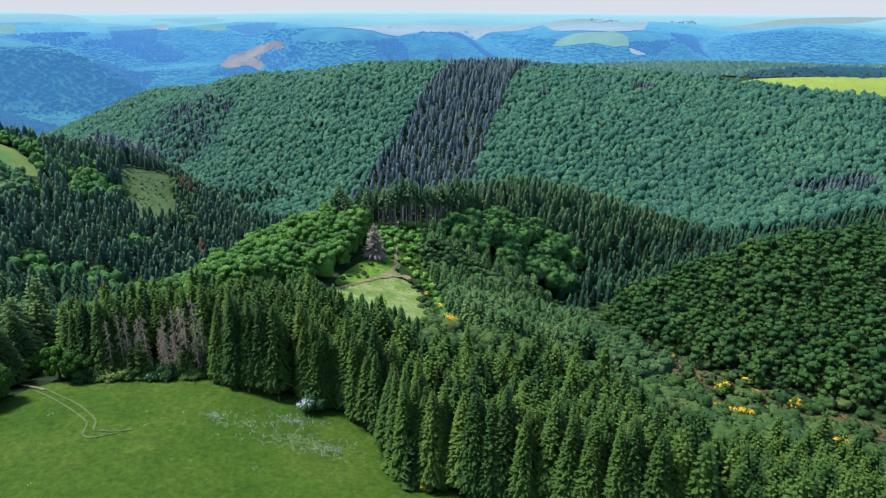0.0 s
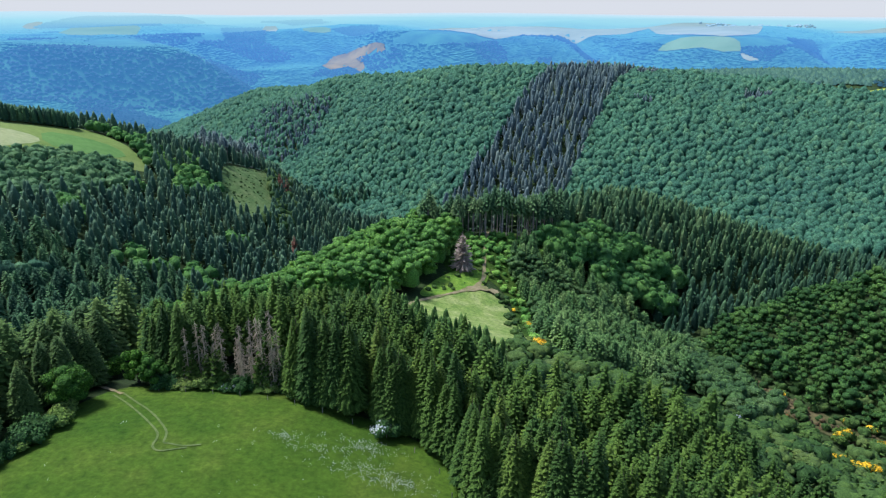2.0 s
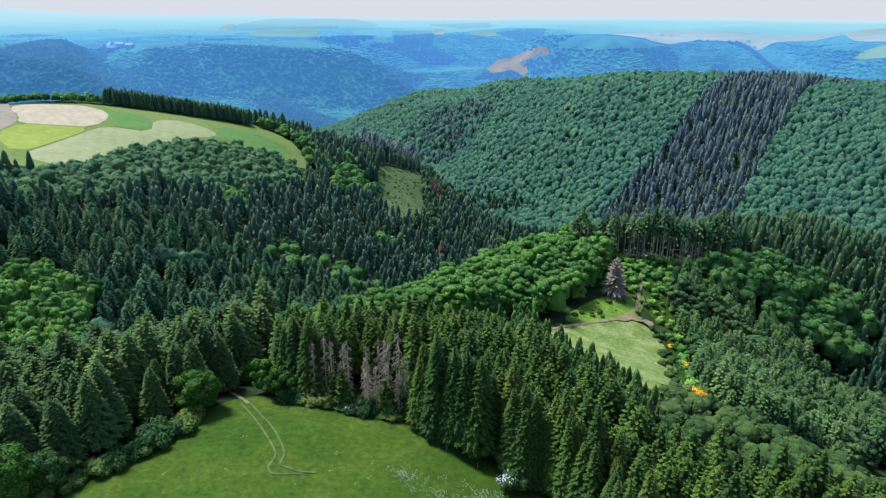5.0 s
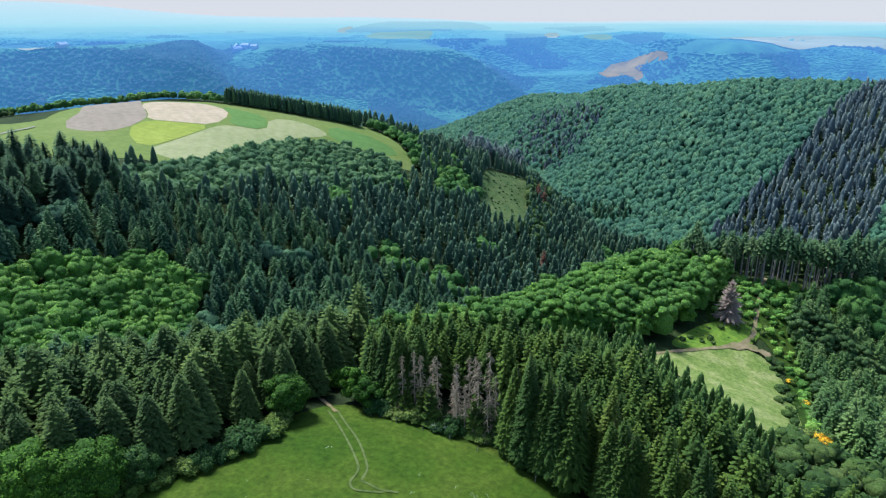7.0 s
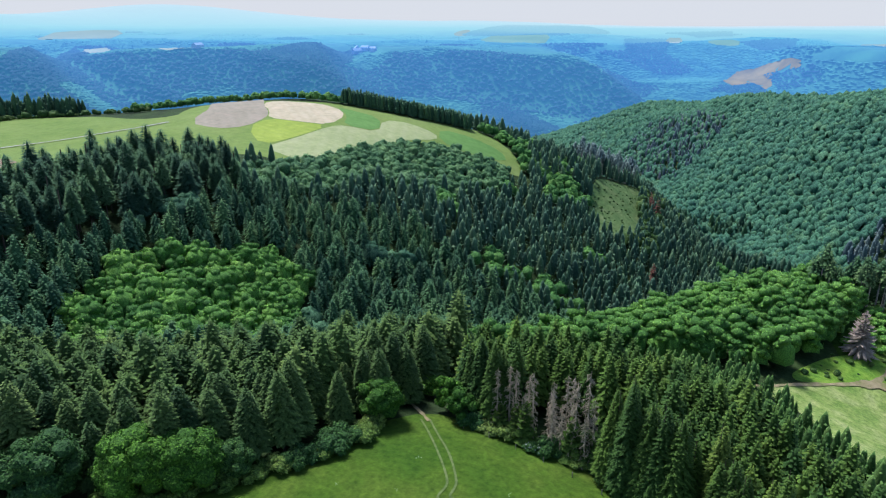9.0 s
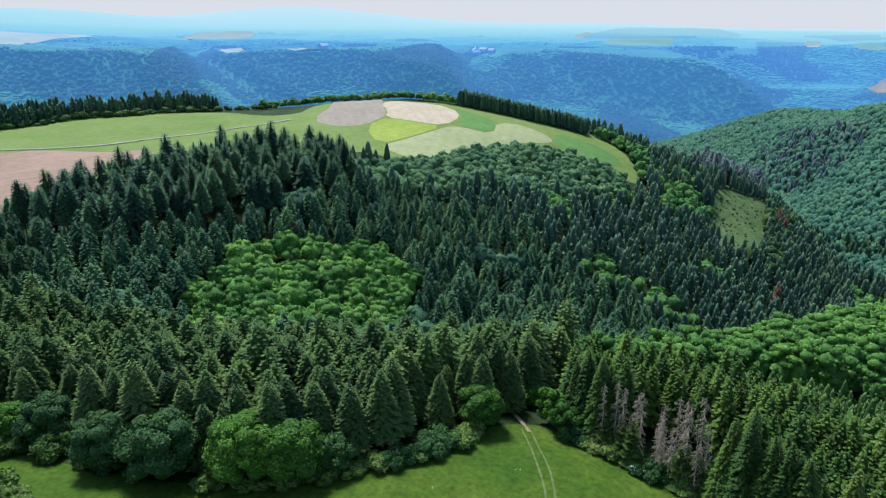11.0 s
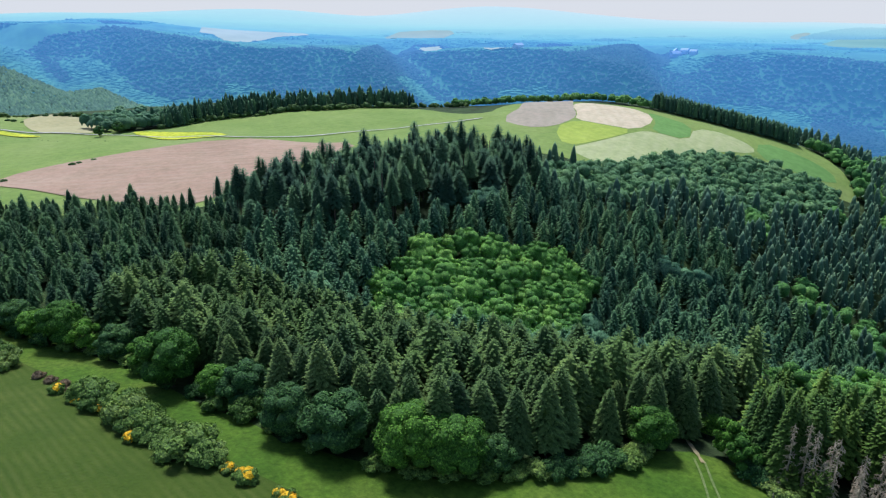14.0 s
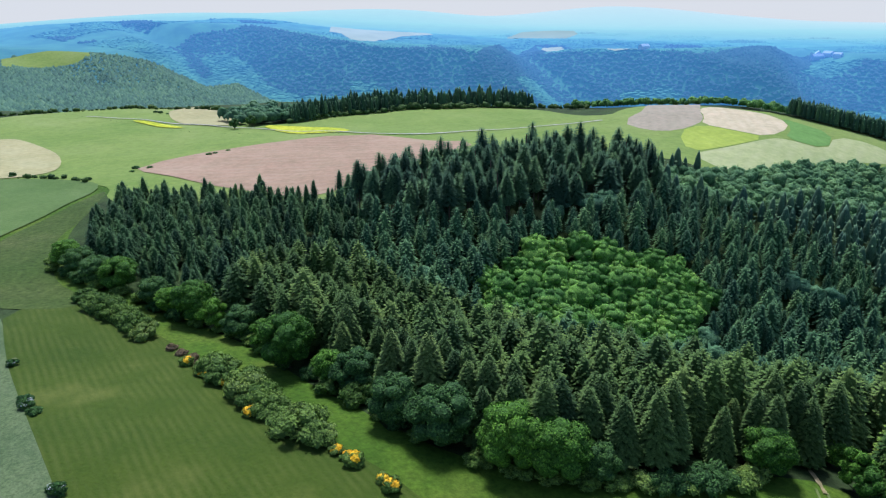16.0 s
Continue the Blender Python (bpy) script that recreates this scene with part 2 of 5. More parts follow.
HEATH = turf("brown_heath", ((0.3, (0.06, 0.0723, 0.024)), (0.5, (0.0975, 0.085, 0.036)), (0.7, (0.128, 0.0978, 0.048))), 0.07, 0.5)
GULLY = turf("cleared_slope", ((0.3, (0.07, 0.125, 0.038)), (0.55, (0.105, 0.155, 0.052)), (0.75, (0.14, 0.165, 0.07))), 0.06, 0.35)
TRACK = turf("bare_track", ((0.3, (0.17, 0.18, 0.06)), (0.5, (0.27, 0.215, 0.115)), (0.75, (0.35, 0.275, 0.165))), 0.35, 1.2, calm=True)
WORN = turf("worn_grass", ((0.3, (0.085, 0.128, 0.034)), (0.6, (0.119, 0.153, 0.051)), (0.8, (0.153, 0.170, 0.076))), 0.2, 0.9)
LANE = turf("pale_lane", ((0.3, (0.289, 0.275, 0.246)), (0.6, (0.347, 0.332, 0.303)), (0.8, (0.398, 0.383, 0.347))), 0.1, 0.5)
# hill crowns paler and bluer, again with painted haze
HILL_LEAF = foliage("hazed_hill_crowns", (0.055, 0.122, 0.078), (0.092, 0.182, 0.098), (0.115, 0.21, 0.1), clump=0.01)
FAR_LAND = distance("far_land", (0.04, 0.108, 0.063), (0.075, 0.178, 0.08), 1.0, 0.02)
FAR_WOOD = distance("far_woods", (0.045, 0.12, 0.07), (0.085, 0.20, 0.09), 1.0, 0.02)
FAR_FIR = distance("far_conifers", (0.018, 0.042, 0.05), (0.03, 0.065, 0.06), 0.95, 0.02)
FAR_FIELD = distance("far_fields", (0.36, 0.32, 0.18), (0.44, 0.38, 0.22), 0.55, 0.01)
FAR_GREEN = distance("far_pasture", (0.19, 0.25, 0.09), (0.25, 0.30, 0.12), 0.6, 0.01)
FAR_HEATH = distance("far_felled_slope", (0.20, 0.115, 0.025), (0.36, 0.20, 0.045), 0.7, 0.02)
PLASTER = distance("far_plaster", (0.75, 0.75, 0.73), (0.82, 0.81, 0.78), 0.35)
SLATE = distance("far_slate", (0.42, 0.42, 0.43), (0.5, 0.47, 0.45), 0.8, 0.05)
# plain emission in place of pale misty air, for the backdrop ring
MIST = bpy.data.materials.new("horizon_mist_glow")
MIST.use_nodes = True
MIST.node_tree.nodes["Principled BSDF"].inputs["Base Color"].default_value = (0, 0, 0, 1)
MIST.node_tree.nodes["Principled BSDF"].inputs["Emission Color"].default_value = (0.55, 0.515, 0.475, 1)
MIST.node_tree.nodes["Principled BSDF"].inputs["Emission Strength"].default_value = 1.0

# ---- terrain ----
def controls():
    """Spines, valley lines and flats that carry the land's height: (x, y, z) along each."""
    lines = [
        # the meadow and the spine that runs on from it
        [(60, -120, 10), (-60, -60, 8), (-40, 40, 3), (-75, 100, 0), (-105, 135, -4), (-45, 132, -4)],
        [(20, 60, 0), (5, 110, -8), (0, 190, -14), (-14, 250, -26), (-20, 300, -18), (14, 340, -24), (50, 385, -31), (75, 410, -39), (95, 430, -48), (119, 440, -57), (150, 465, -72), (178, 489, -88)],
        [(110, 62, -10), (84, 72, -8), (58, 88, -7), (36, 108, -8), (14, 134, -10)],
        [(96, 110, -26), (70, 128, -24), (44, 140, -19)],
        # its left shoulder under the beech belt
        [(-120, 190, -22), (-103, 243, -32), (-94, 284, -34), (-74, 322, -36), (-40, 360, -44)],
        # the stream valley to the right, and the dome beyond
        [(210, 60, -40), (140, 150, -46), (100, 205, -49), (70, 250, -51), (62, 310, -64), (102, 362, -76), (165, 405, -84), (280, 440, -86), (420, 460, -74)],
        [(60, 130, -30), (45, 200, -34), (38, 280, -52)],
        [(84, 272, -55), (104, 298, -50), (127, 316, -46), (148, 320, -41), (171, 320, -34), (192, 320, -32), (270, 305, -28), (360, 290, -30)],
        [(112, 240, -49), (140, 245, -44), (190, 240, -38)],
        [(150, 358, -63), (230, 370, -58), (330, 360, -50)],
        # the main brook in front of the large hillside
        [(-480, 820, -135), (-330, 720, -125), (-190, 640, -118), (-80, 580, -112), (30, 530, -106), (140, 500, -100), (280, 530, -92), (430, 540, -72)],
        # crest of the large hillside, falling to the left
        [(-620, 1180, -120), (-440, 1070, -58), (-270, 920, -26), (-110, 800, -6), (80, 850, 0), (230, 800, -8), (400, 730, -8), (600, 700, -8)],
        [(-250, 800, -62), (-60, 690, -52), (110, 680, -50), (300, 650, -44)],
        [(0, 1150, -60), (300, 1100, -20), (600, 1000, -8)],
        # the left valley and the wooded bowl at its head
        [(-150, 520, -112), (-125, 420, -98), (-125, 330, -78), (-150, 255, -52), (-180, 175, -31), (-200, 110, -17), (-220, 50, -5)],
        # the left hill: field plateau, wooded rim and gully
        [(-190, 380, -62), (-245, 330, -22), (-234, 300, -19), (-228, 270, -21), (-275, 250, -3), (-278, 190, 6), (-265, 120, 4)],
        [(-196, 500, -75), (-225, 500, -60), (-250, 533, -45), (-290, 490, -22), (-320, 430, -4), (-350, 360, 8), (-370, 290, 8)],
        [(-390, 520, -14), (-450, 450, 8), (-470, 370, 14), (-470, 280, 10), (-430, 180, 6)],
        [(-560, 620, -90), (-620, 450, -40), (-640, 320, -10), (-700, 200, 0)],
        [(-256, 578, -54), (-242, 606, -66), (-292, 640, -84)],
        # the plateau fields to the far left and near left
        [(-330, 60, 4), (-420, 60, 6), (-560, 80, 4), (-700, 60, 0), (-680, -100, 0)],
        [(-150, 60, 0), (-190, 0, 2), (-260, -60, 2), (-420, -80, 2)],
        # deep valley behind, and the far plateau
        [(-1250, -350, 0), (-1220, -150, -8), (-1150, 20, -36), (-1050, 170, -80)],
        [(-660, -60, 4), (-720, -180, 2), (-860, -120, -30)],
        [(-1150, 350, -140), (-950, 700, -150), (-750, 1050, -150), (-450, 1450, -150), (-50, 1500, -130), (400, 1450, -90), (900, 1250, -60)],
        [(-2000, -320, 30), (-2000, 0, 56), (-1970, 330, 22), (-1850, 800, -6), (-1600, 1250, -14), (-1300, 1800, -4), (-600, 2150, -6), (150, 2250, -8), (900, 2050, -8), (1700, 1500, -4)],
        [(-4000, 0, 0), (-3600, 1800, 4), (-2300, 3300, 4), (-600, 4000, 2), (1200, 3900, 2), (3400, 2600, 0)],
        [(900, 500, -10), (900, 0, -10), (400, -600, 0), (-400, -700, 0), (-1100, -700, -10), (3500, -2500, 0), (-3500, -2500, 0)],
    ]
    pts = []
    for line in lines:
        for a, b in zip(line, line[1:]):
            a, b = np.array(a, float), np.array(b, float)
            n = max(1, int(np.hypot(*(b - a)[:2]) // 120))
            pts += [a + (b - a) * k / n for k in range(n)]
        pts.append(np.array(line[-1], float))
    return np.array(pts)


CONTROL = controls()


def kernel(dx, dy):
    return np.sqrt(dx * dx + dy * dy + 25.0 ** 2)


def weights():
    x, y, z = CONTROL.T
    n = len(x)
    a = np.zeros((n + 1, n + 1))
    a[:n, :n] = kernel(x[:, None] - x, y[:, None] - y) - 1e-3 * np.eye(n)
    a[n, :n] = a[:n, n] = 1
    return np.linalg.solve(a, np.append(z, 0))


WEIGHT = weights()


def waves(x, y, size, seed):
    """Smooth noise of about the given wavelength, between -1 and 1."""
    r = np.random.RandomState(seed)
    out = 0
    for _ in range(7):
        a, p, k = r.uniform(0, 6.283), r.uniform(0, 6.283), r.uniform(0.6, 1.5) * 6.283 / size
        out = out + np.sin((x * np.cos(a) + y * np.sin(a)) * k + p)
    return out / 4.0


RIVER = [(-1080, -250, -20), (-1130, 60, -60), (-1120, 350, -130), (-950, 700, -150), (-750, 1050, -150), (-450, 1420, -150), (-50, 1480, -130), (400, 1430, -95), (900, 1250, -70), (1500, 900, -60)]


def spurs(x, y, z):
    """The far side of the river valley: spurs and side gullies that run down from the plateau's edge."""
    best, along, sunk, side = np.full(len(x), 1e9), np.zeros(len(x)), np.zeros(len(x)), np.zeros(len(x))
    run = 0.0
    for (ax, ay, az), (bx, by, bz) in zip(RIVER, RIVER[1:]):
        dx, dy = bx - ax, by - ay
        size = math.hypot(dx, dy)
        f = np.clip(((x - ax) * dx + (y - ay) * dy) / size ** 2, 0, 1)
        d = np.hypot(x - ax - f * dx, y - ay - f * dy)
        hit = d < best
        best = np.where(hit, d, best)
        along = np.where(hit, run + f * size, along)
        sunk = np.where(hit, az + f * (bz - az), sunk)
        side = np.where(hit, (y - ay) * dx - (x - ax) * dy, side)
        run += size
    d = np.where(side > 0, best, -best)
    way = along + 0.45 * d + 70 * waves(x, y, 700, 6)
    gully = np.abs((way / 520 % 1) * 2 - 1)
    small = np.abs((way / 240 % 1) * 2 - 1)
    edge = 330 + 480 * gully ** 1.4 + 60 * waves(x, y, 500, 7)
    u = np.clip(d / edge, 0, 1)
    rise = 0.8 * u * u * (3 - 2 * u) + 0.2 * (1 - (1 - u) ** 1.7)
    top = -4 + 14 * waves(x, y, 600, 8) + 60 * np.exp(-((x + 2000) ** 2 + y ** 2) / (2 * 420.0 ** 2))
    new_z = sunk + (top - sunk) * rise - 40 * small * np.sin(math.pi * np.clip(u * 1.05, 0, 1)) * (0.4 + 0.6 * gully)
    part_new = np.clip(d / 80, 0, 1) * np.clip((1700 - d) / 500, 0, 1)
    return z + (new_z - z) * part_new


def height(x, y):
    x, y = np.atleast_1d(np.asarray(x, float)), np.atleast_1d(np.asarray(y, float))
    shape = x.shape
    x, y = x.ravel(), y.ravel()
    z = np.empty(len(x))
    for i in range(0, len(x), 20000):
        s = slice(i, i + 20000)
        z[s] = kernel(x[s, None] - CONTROL[:, 0], y[s, None] - CONTROL[:, 1]) @ WEIGHT[:-1] + WEIGHT[-1]
    far = np.clip((np.hypot(x, y) - 900) / 500, 0, 1)
    z = z + far * 10 * waves(x, y, 420, 4) * np.clip(2.3 - np.hypot(x, y) / 1000, 0.15, 1)
    beyond = np.where(np.hypot(x, y) > 950)[0]
    if len(beyond):
        z[beyond] = spurs(x[beyond], y[beyond], z[beyond])
    for bearing, away, top, wide in ((1.344, 3800, 88, 420), (0.97, 4400, 66, 620), (1.06, 4300, 60, 420), (0.62, 4300, 30, 500), (1.6, 3300, 60, 500), (0.1, 4500, 18, 700)):
        dx, dy = x + math.sin(bearing) * away, y - math.cos(bearing) * away
        z = z + top * np.exp(-(dx * dx + dy * dy) / (2 * wide * wide))
    near = 1 - far
    z = z + near * 0.6 * waves(x, y, 60, 5)
    return z.reshape(shape)
# ---- terrain ends ----

# ---- shapes ----


def mesh_from(name, verts, tris, materials, slots=None, tone=None, smooth=False, tip=None):
    me = bpy.data.meshes.new(name)
    verts, tris = np.asarray(verts, np.float32), np.asarray(tris, np.int32)
    n = tris.shape[1]
    me.vertices.add(len(verts))
    me.vertices.foreach_set("co", verts.ravel())
    me.loops.add(tris.size)
    me.loops.foreach_set("vertex_index", tris.ravel())
    me.polygons.add(len(tris))
    me.polygons.foreach_set("loop_start", np.arange(0, tris.size, n, dtype=np.int32))
    for m in materials:
        me.materials.append(m)
    if slots is not None:
        me.polygons.foreach_set("material_index", np.asarray(slots, np.int32))
    me.polygons.foreach_set("use_smooth", np.full(len(tris), smooth))
    me.update(calc_edges=True)
    if tone is not None:
        a = me.attributes.new("tone", "FLOAT", "POINT")
        a.data.foreach_set("value", np.asarray(tone, np.float32))
    if tip is not None:
        a = me.attributes.new("tip", "FLOAT", "POINT")
        a.data.foreach_set("value", np.asarray(tip, np.float32))
    me.validate()
    return me


def part(name, data, parent, label=""):
    ob = new(name, data)
    ob.parent = parent
    if label:
        ob["label"] = label
    return ob


def joined(*pieces):
    """Pieces put together: vertices, triangles, and a tip value at each vertex (0 inner growth with painted shade, 1
    fresh shoots).
    """
    verts, tris, tips, k = [], [], [], 0
    for v, t, *tip in pieces:
        verts.append(np.asarray(v, float))
        tris.append(np.asarray(t, int) + k)
        tips.append(tip[0] if tip else np.full(len(v), 0.35))
        k += len(v)
    return np.concatenate(verts), np.concatenate(tris), np.concatenate(tips)


def leafage(name, shape, material):
    v, t, *tip = shape
    return mesh_from(name, v, t, [material], tip=tip[0] if tip else np.full(len(v), 0.35))


def trunk(high, r0, r1, sides=7, bend=0.0, seed=0):
    r = np.random.RandomState(seed)
    n = 5
    verts, tris = [], []
    off = np.cumsum(r.uniform(-bend, bend, (n, 2)), axis=0)
    off -= off[0]
    for i in range(n):
        f = i / (n - 1)
        rad = (r0 + (r1 - r0) * f) * (1.35 if i == 0 else 1)
        for k in range(sides):
            a = 6.283 * k / sides
            verts.append((off[i, 0] + rad * math.cos(a), off[i, 1] + rad * math.sin(a), -0.6 if i == 0 else high * f))
    for i in range(n - 1):
        for k in range(sides):
            a, b = i * sides + k, i * sides + (k + 1) % sides
            tris += [(a, b, a + sides), (b, b + sides, a + sides)]
    return np.array(verts), np.array(tris)


def spar(a, b, r0, r1, sides=4):
    a, b = np.array(a, float), np.array(b, float)
    d = (b - a) / np.linalg.norm(b - a)
    u = np.cross(d, (0.3, 0.2, 0.9))
    u /= np.linalg.norm(u)
    w = np.cross(d, u)
    verts = [c + r * (math.cos(6.283 * k / sides) * u + math.sin(6.283 * k / sides) * w) for c, r in ((a, r0), (b, r1)) for k in range(sides)]
    tris = []
    for k in range(sides):
        j = (k + 1) % sides
        tris += [(k, j, k + sides), (j, j + sides, k + sides)]
    return np.array(verts), np.array(tris)


def spruce_crown(high, wide, whorls, arms, seed, low=0.06, slim=0.62, droop=0.45, rise=0.55, core=0.0, broad=0.40):
    """Whorls of fringed boughs round a stem: hanging low down, sweeping up towards the tip."""
    r = np.random.RandomState(seed)
    verts, tris, tips = [], [], []
    up = np.array((0, 0, 1.0))
    for i in range(whorls):
        f = (i + 0.3 * r.rand()) / (whorls - 0.6)
        z = high * (low + (0.97 - low) * f)
        reach = wide * (1 - f) ** slim * min(1.0, 0.6 + 4 * f) + 0.15
        n = max(5, int(arms * (0.7 + 0.3 * (1 - f))))
        spin = r.rand() * 6.283
        for k in range(n):
            a = spin + 6.283 * (k + 0.5 * r.rand()) / n
            out = reach * r.uniform(0.55, 1.25)
            zk = z + r.uniform(-0.55, 0.55) * high * (0.97 - low) / whorls
            d, s = np.array((math.cos(a), math.sin(a), 0)), np.array((-math.sin(a), math.cos(a), 0))
            w = out * broad * r.uniform(0.8, 1.2) + 0.14
            lift = out * (rise * f * 1.3 - droop * (1 - f)) * r.uniform(0.7, 1.25)
            root = d * 0.05 + up * (zk + 0.12 * out)
            mid = d * out * 0.55 + up * (zk + lift * 0.35)
            tip = d * out + up * (zk + lift)
            fork = d * out * 0.26
            p = [root, mid + s * w - up * 0.3 * w, mid + up * 0.1 * w, mid - s * w - up * 0.3 * w, tip, mid + fork + s * w * 0.85 + up * (lift * 0.35 - w * 0.4), mid + fork - s * w * 0.85 + up * (lift * 0.35 - w * 0.4)]
            j = len(verts)
            verts += p
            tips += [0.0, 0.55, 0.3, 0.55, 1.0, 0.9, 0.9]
            tris += [(j, j + 1, j + 2), (j, j + 2, j + 3), (j + 2, j + 5, j + 4), (j + 2, j + 4, j + 6), (j + 1, j + 5, j + 2), (j + 3, j + 2, j + 6)]
    j = len(verts)
    verts += [np.array((0.02, 0, high)), np.array((0.3, 0.14, high * 0.955)), np.array((-0.28, 0.2, high * 0.955)), np.array((0, -0.32, high * 0.955))]
    tris += [(j, j + 1, j + 2), (j, j + 2, j + 3), (j, j + 3, j + 1)]
    tips += [1.0, 0.7, 0.7, 0.7]
    if core:
        j = len(verts)
        for f in (0.0, 0.45, 0.78):
            rad = core * wide * (1 - f) ** slim
            verts += [np.array((rad * r.uniform(0.85, 1.1) * math.cos(a), rad * r.uniform(0.85, 1.1) * math.sin(a), high * (low + (0.96 - low) * f))) for a in np.arange(6) * 1.0472]
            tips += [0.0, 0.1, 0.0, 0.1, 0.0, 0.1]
        verts.append(up * high * 0.95)
        tips.append(0.3)
        for q in (j, j + 6):
            for k in range(6):
                m = (k + 1) % 6
                tris += [(q + k, q + m, q + 6 + k), (q + m, q + 6 + m, q + 6 + k)]
        tris += [(j + 12 + k, j + 12 + (k + 1) % 6, j + 18) for k in range(6)]
    return np.array(verts), np.array(tris), np.array(tips)


def conifer(high, wide, low, slim, tufts, seed, sides=7, rings=5, lay=0.5, body=1.0):
    """A conifer in a stand: an uneven body with a blunt tip, set all over with narrow sprays; lay: how far they lie out instead of hanging."""
    r = np.random.RandomState(seed)
    lean = r.normal(size=2) * 0.015 * high
    verts, tris, tips = [], [], []
    reach = lambda f: wide * (1 - f) ** slim * min(1.0, 0.55 + 5 * f)
    for i in range(rings):
        f = 1 - (1 - i / rings) ** 1.4
        for k in range(sides):
            a = 6.283 * (k + 0.5 * (i % 2)) / sides
            rad = body * reach(f) * r.uniform(0.62, 0.9)
            verts.append((rad * math.cos(a) + lean[0] * f, rad * math.sin(a) + lean[1] * f, high * (low + (0.97 - low) * f) + r.normal() * 0.2))
            # low tip values paint shade into the body, less towards the top
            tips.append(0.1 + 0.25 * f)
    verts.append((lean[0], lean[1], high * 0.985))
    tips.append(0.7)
    for i in range(rings - 1):
        for k in range(sides):
            a, b = i * sides + k, i * sides + (k + 1) % sides
            tris += [(a, b, a + sides), (b, b + sides, a + sides)]
    top = (rings - 1) * sides
    tris += [(top + k, top + (k + 1) % sides, rings * sides) for k in range(sides)]
    for i in range(tufts):
        f = 1 - ((i + r.rand()) / tufts) ** 0.72 * 0.99
        a = i * 2.39996 + r.normal() * 0.3
        rr = reach(f) + 0.12
        d, q = np.array((math.cos(a), math.sin(a), 0)), np.array((-math.sin(a), math.cos(a), 0))
        c = d * rr * 0.7 * body + (lean[0] * f, lean[1] * f, high * (low + (0.985 - low) * f))
        w = (0.12 * rr + 0.2) * r.uniform(0.8, 1.3)
        out = rr * r.uniform(0.28, 0.62) + 0.22 + (1 - body) * rr * r.uniform(0.3, 0.9)
        drop = out * ((1 - lay) * 1.5 * (1 - f) - 0.25 * f) * r.uniform(0.6, 1.2)
        j = len(verts)
        verts += [c + (0, 0, 0.22 * out + 0.1), c + d * out * 0.5 + q * w - (0, 0, drop * 0.6), c + d * out - (0, 0, drop), c + d * out * 0.5 - q * w - (0, 0, drop * 0.6)]
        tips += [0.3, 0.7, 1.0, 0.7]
        tris += [(j, j + 1, j + 2), (j, j + 2, j + 3)]
    return np.array(verts, float), np.array(tris), np.array(tips)


def ball(subdivisions):
    bm = bmesh.new()
    bmesh.ops.create_icosphere(bm, subdivisions=subdivisions, radius=1.0)
    v = np.array([p.co[:] for p in bm.verts])
    t = np.array([[q.index for q in f.verts] for f in bm.faces])
    bm.free()
    return v, t


BALLS = {k: ball(k) for k in (1, 2, 3)}


def lumpy(level, seed, rough=0.26, flat=0.75):
    """A crown or clump as an uneven, lobed mass."""
    v, t = BALLS[level]
    r = np.random.RandomState(seed)
    d = np.ones(len(v))
    for _ in range(9):
        k = r.normal(size=3)
        k /= np.linalg.norm(k)
        d += rough * np.clip((v @ k - 0.55) / 0.45, 0, 1) * r.uniform(0.4, 1.2)
    d += r.normal(size=len(v)) * rough * 0.25
    return v * d[:, None] * (1, 1, flat), t


def capped(v, t, below=-0.35):
    """The upper part of a clump: the faces that stand above the shade of their neighbours."""
    return v, t[v[t][:, :, 2].mean(1) > below]


def leaf_cards(centre, radius, count, size, r, flat=0.8):
    """Small bent sprays of leaves over a clump."""
    n = r.normal(size=(count, 3))
    n[:, 2] = np.where(n[:, 2] < -0.3, -n[:, 2], n[:, 2])
    n /= np.linalg.norm(n, axis=1)[:, None]
    at = centre + n * radius * (1, 1, flat) * r.uniform(0.78, 1.16, (count, 1))
    tilt = n + r.normal(size=(count, 3)) * 0.4
    tilt /= np.linalg.norm(tilt, axis=1)[:, None]
    u = np.cross(tilt, r.normal(size=(count, 3)))
    u /= np.linalg.norm(u, axis=1)[:, None]
    w = np.cross(tilt, u)
    s = size * r.uniform(0.6, 1.3, (count, 1))
    verts = np.stack([at - u * s, at + w * s * 0.6, at + u * s, at - w * s * 0.7 - tilt * s * 0.25], 1).reshape(-1, 3)
    k = np.arange(count)[:, None] * 4
    return verts, np.concatenate([k + (0, 1, 2), k + (0, 2, 3)]), np.repeat(r.uniform(0.4, 1.0, count), 4)


def leafy_crown(high, wide, low, lobes, cards, size, seed, core=2, flat=0.8):
    """A crown of clumps, each an uneven core with sprays of leaves standing off it."""
    r = np.random.RandomState(seed)
    pieces = []
    mid, half = (high + low) / 2, (high - low) / 2
    for i in range(lobes):
        z = -0.75 + 1.6 * (i + 0.5) / lobes
        a = i * 2.4 + r.uniform(-0.5, 0.5)
        ring = math.sqrt(max(0.05, 1 - z * z)) * r.uniform(0.42, 0.78) if i < lobes - 1 else 0.1
        c = np.array((wide * ring * math.cos(a), wide * ring * math.sin(a), mid + half * z * 0.72))
        rad = wide * r.uniform(0.30, 0.50) * (1.0 if lobes < 12 else 0.78)
        v, t = lumpy(core, seed * 31 + i, 0.2, flat)
        # clump cores get painted shade behind the leaf sprays
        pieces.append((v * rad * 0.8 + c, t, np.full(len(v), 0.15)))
        if cards:
            pieces.append(leaf_cards(c, rad, cards, size, r, flat))
    return joined(*pieces)


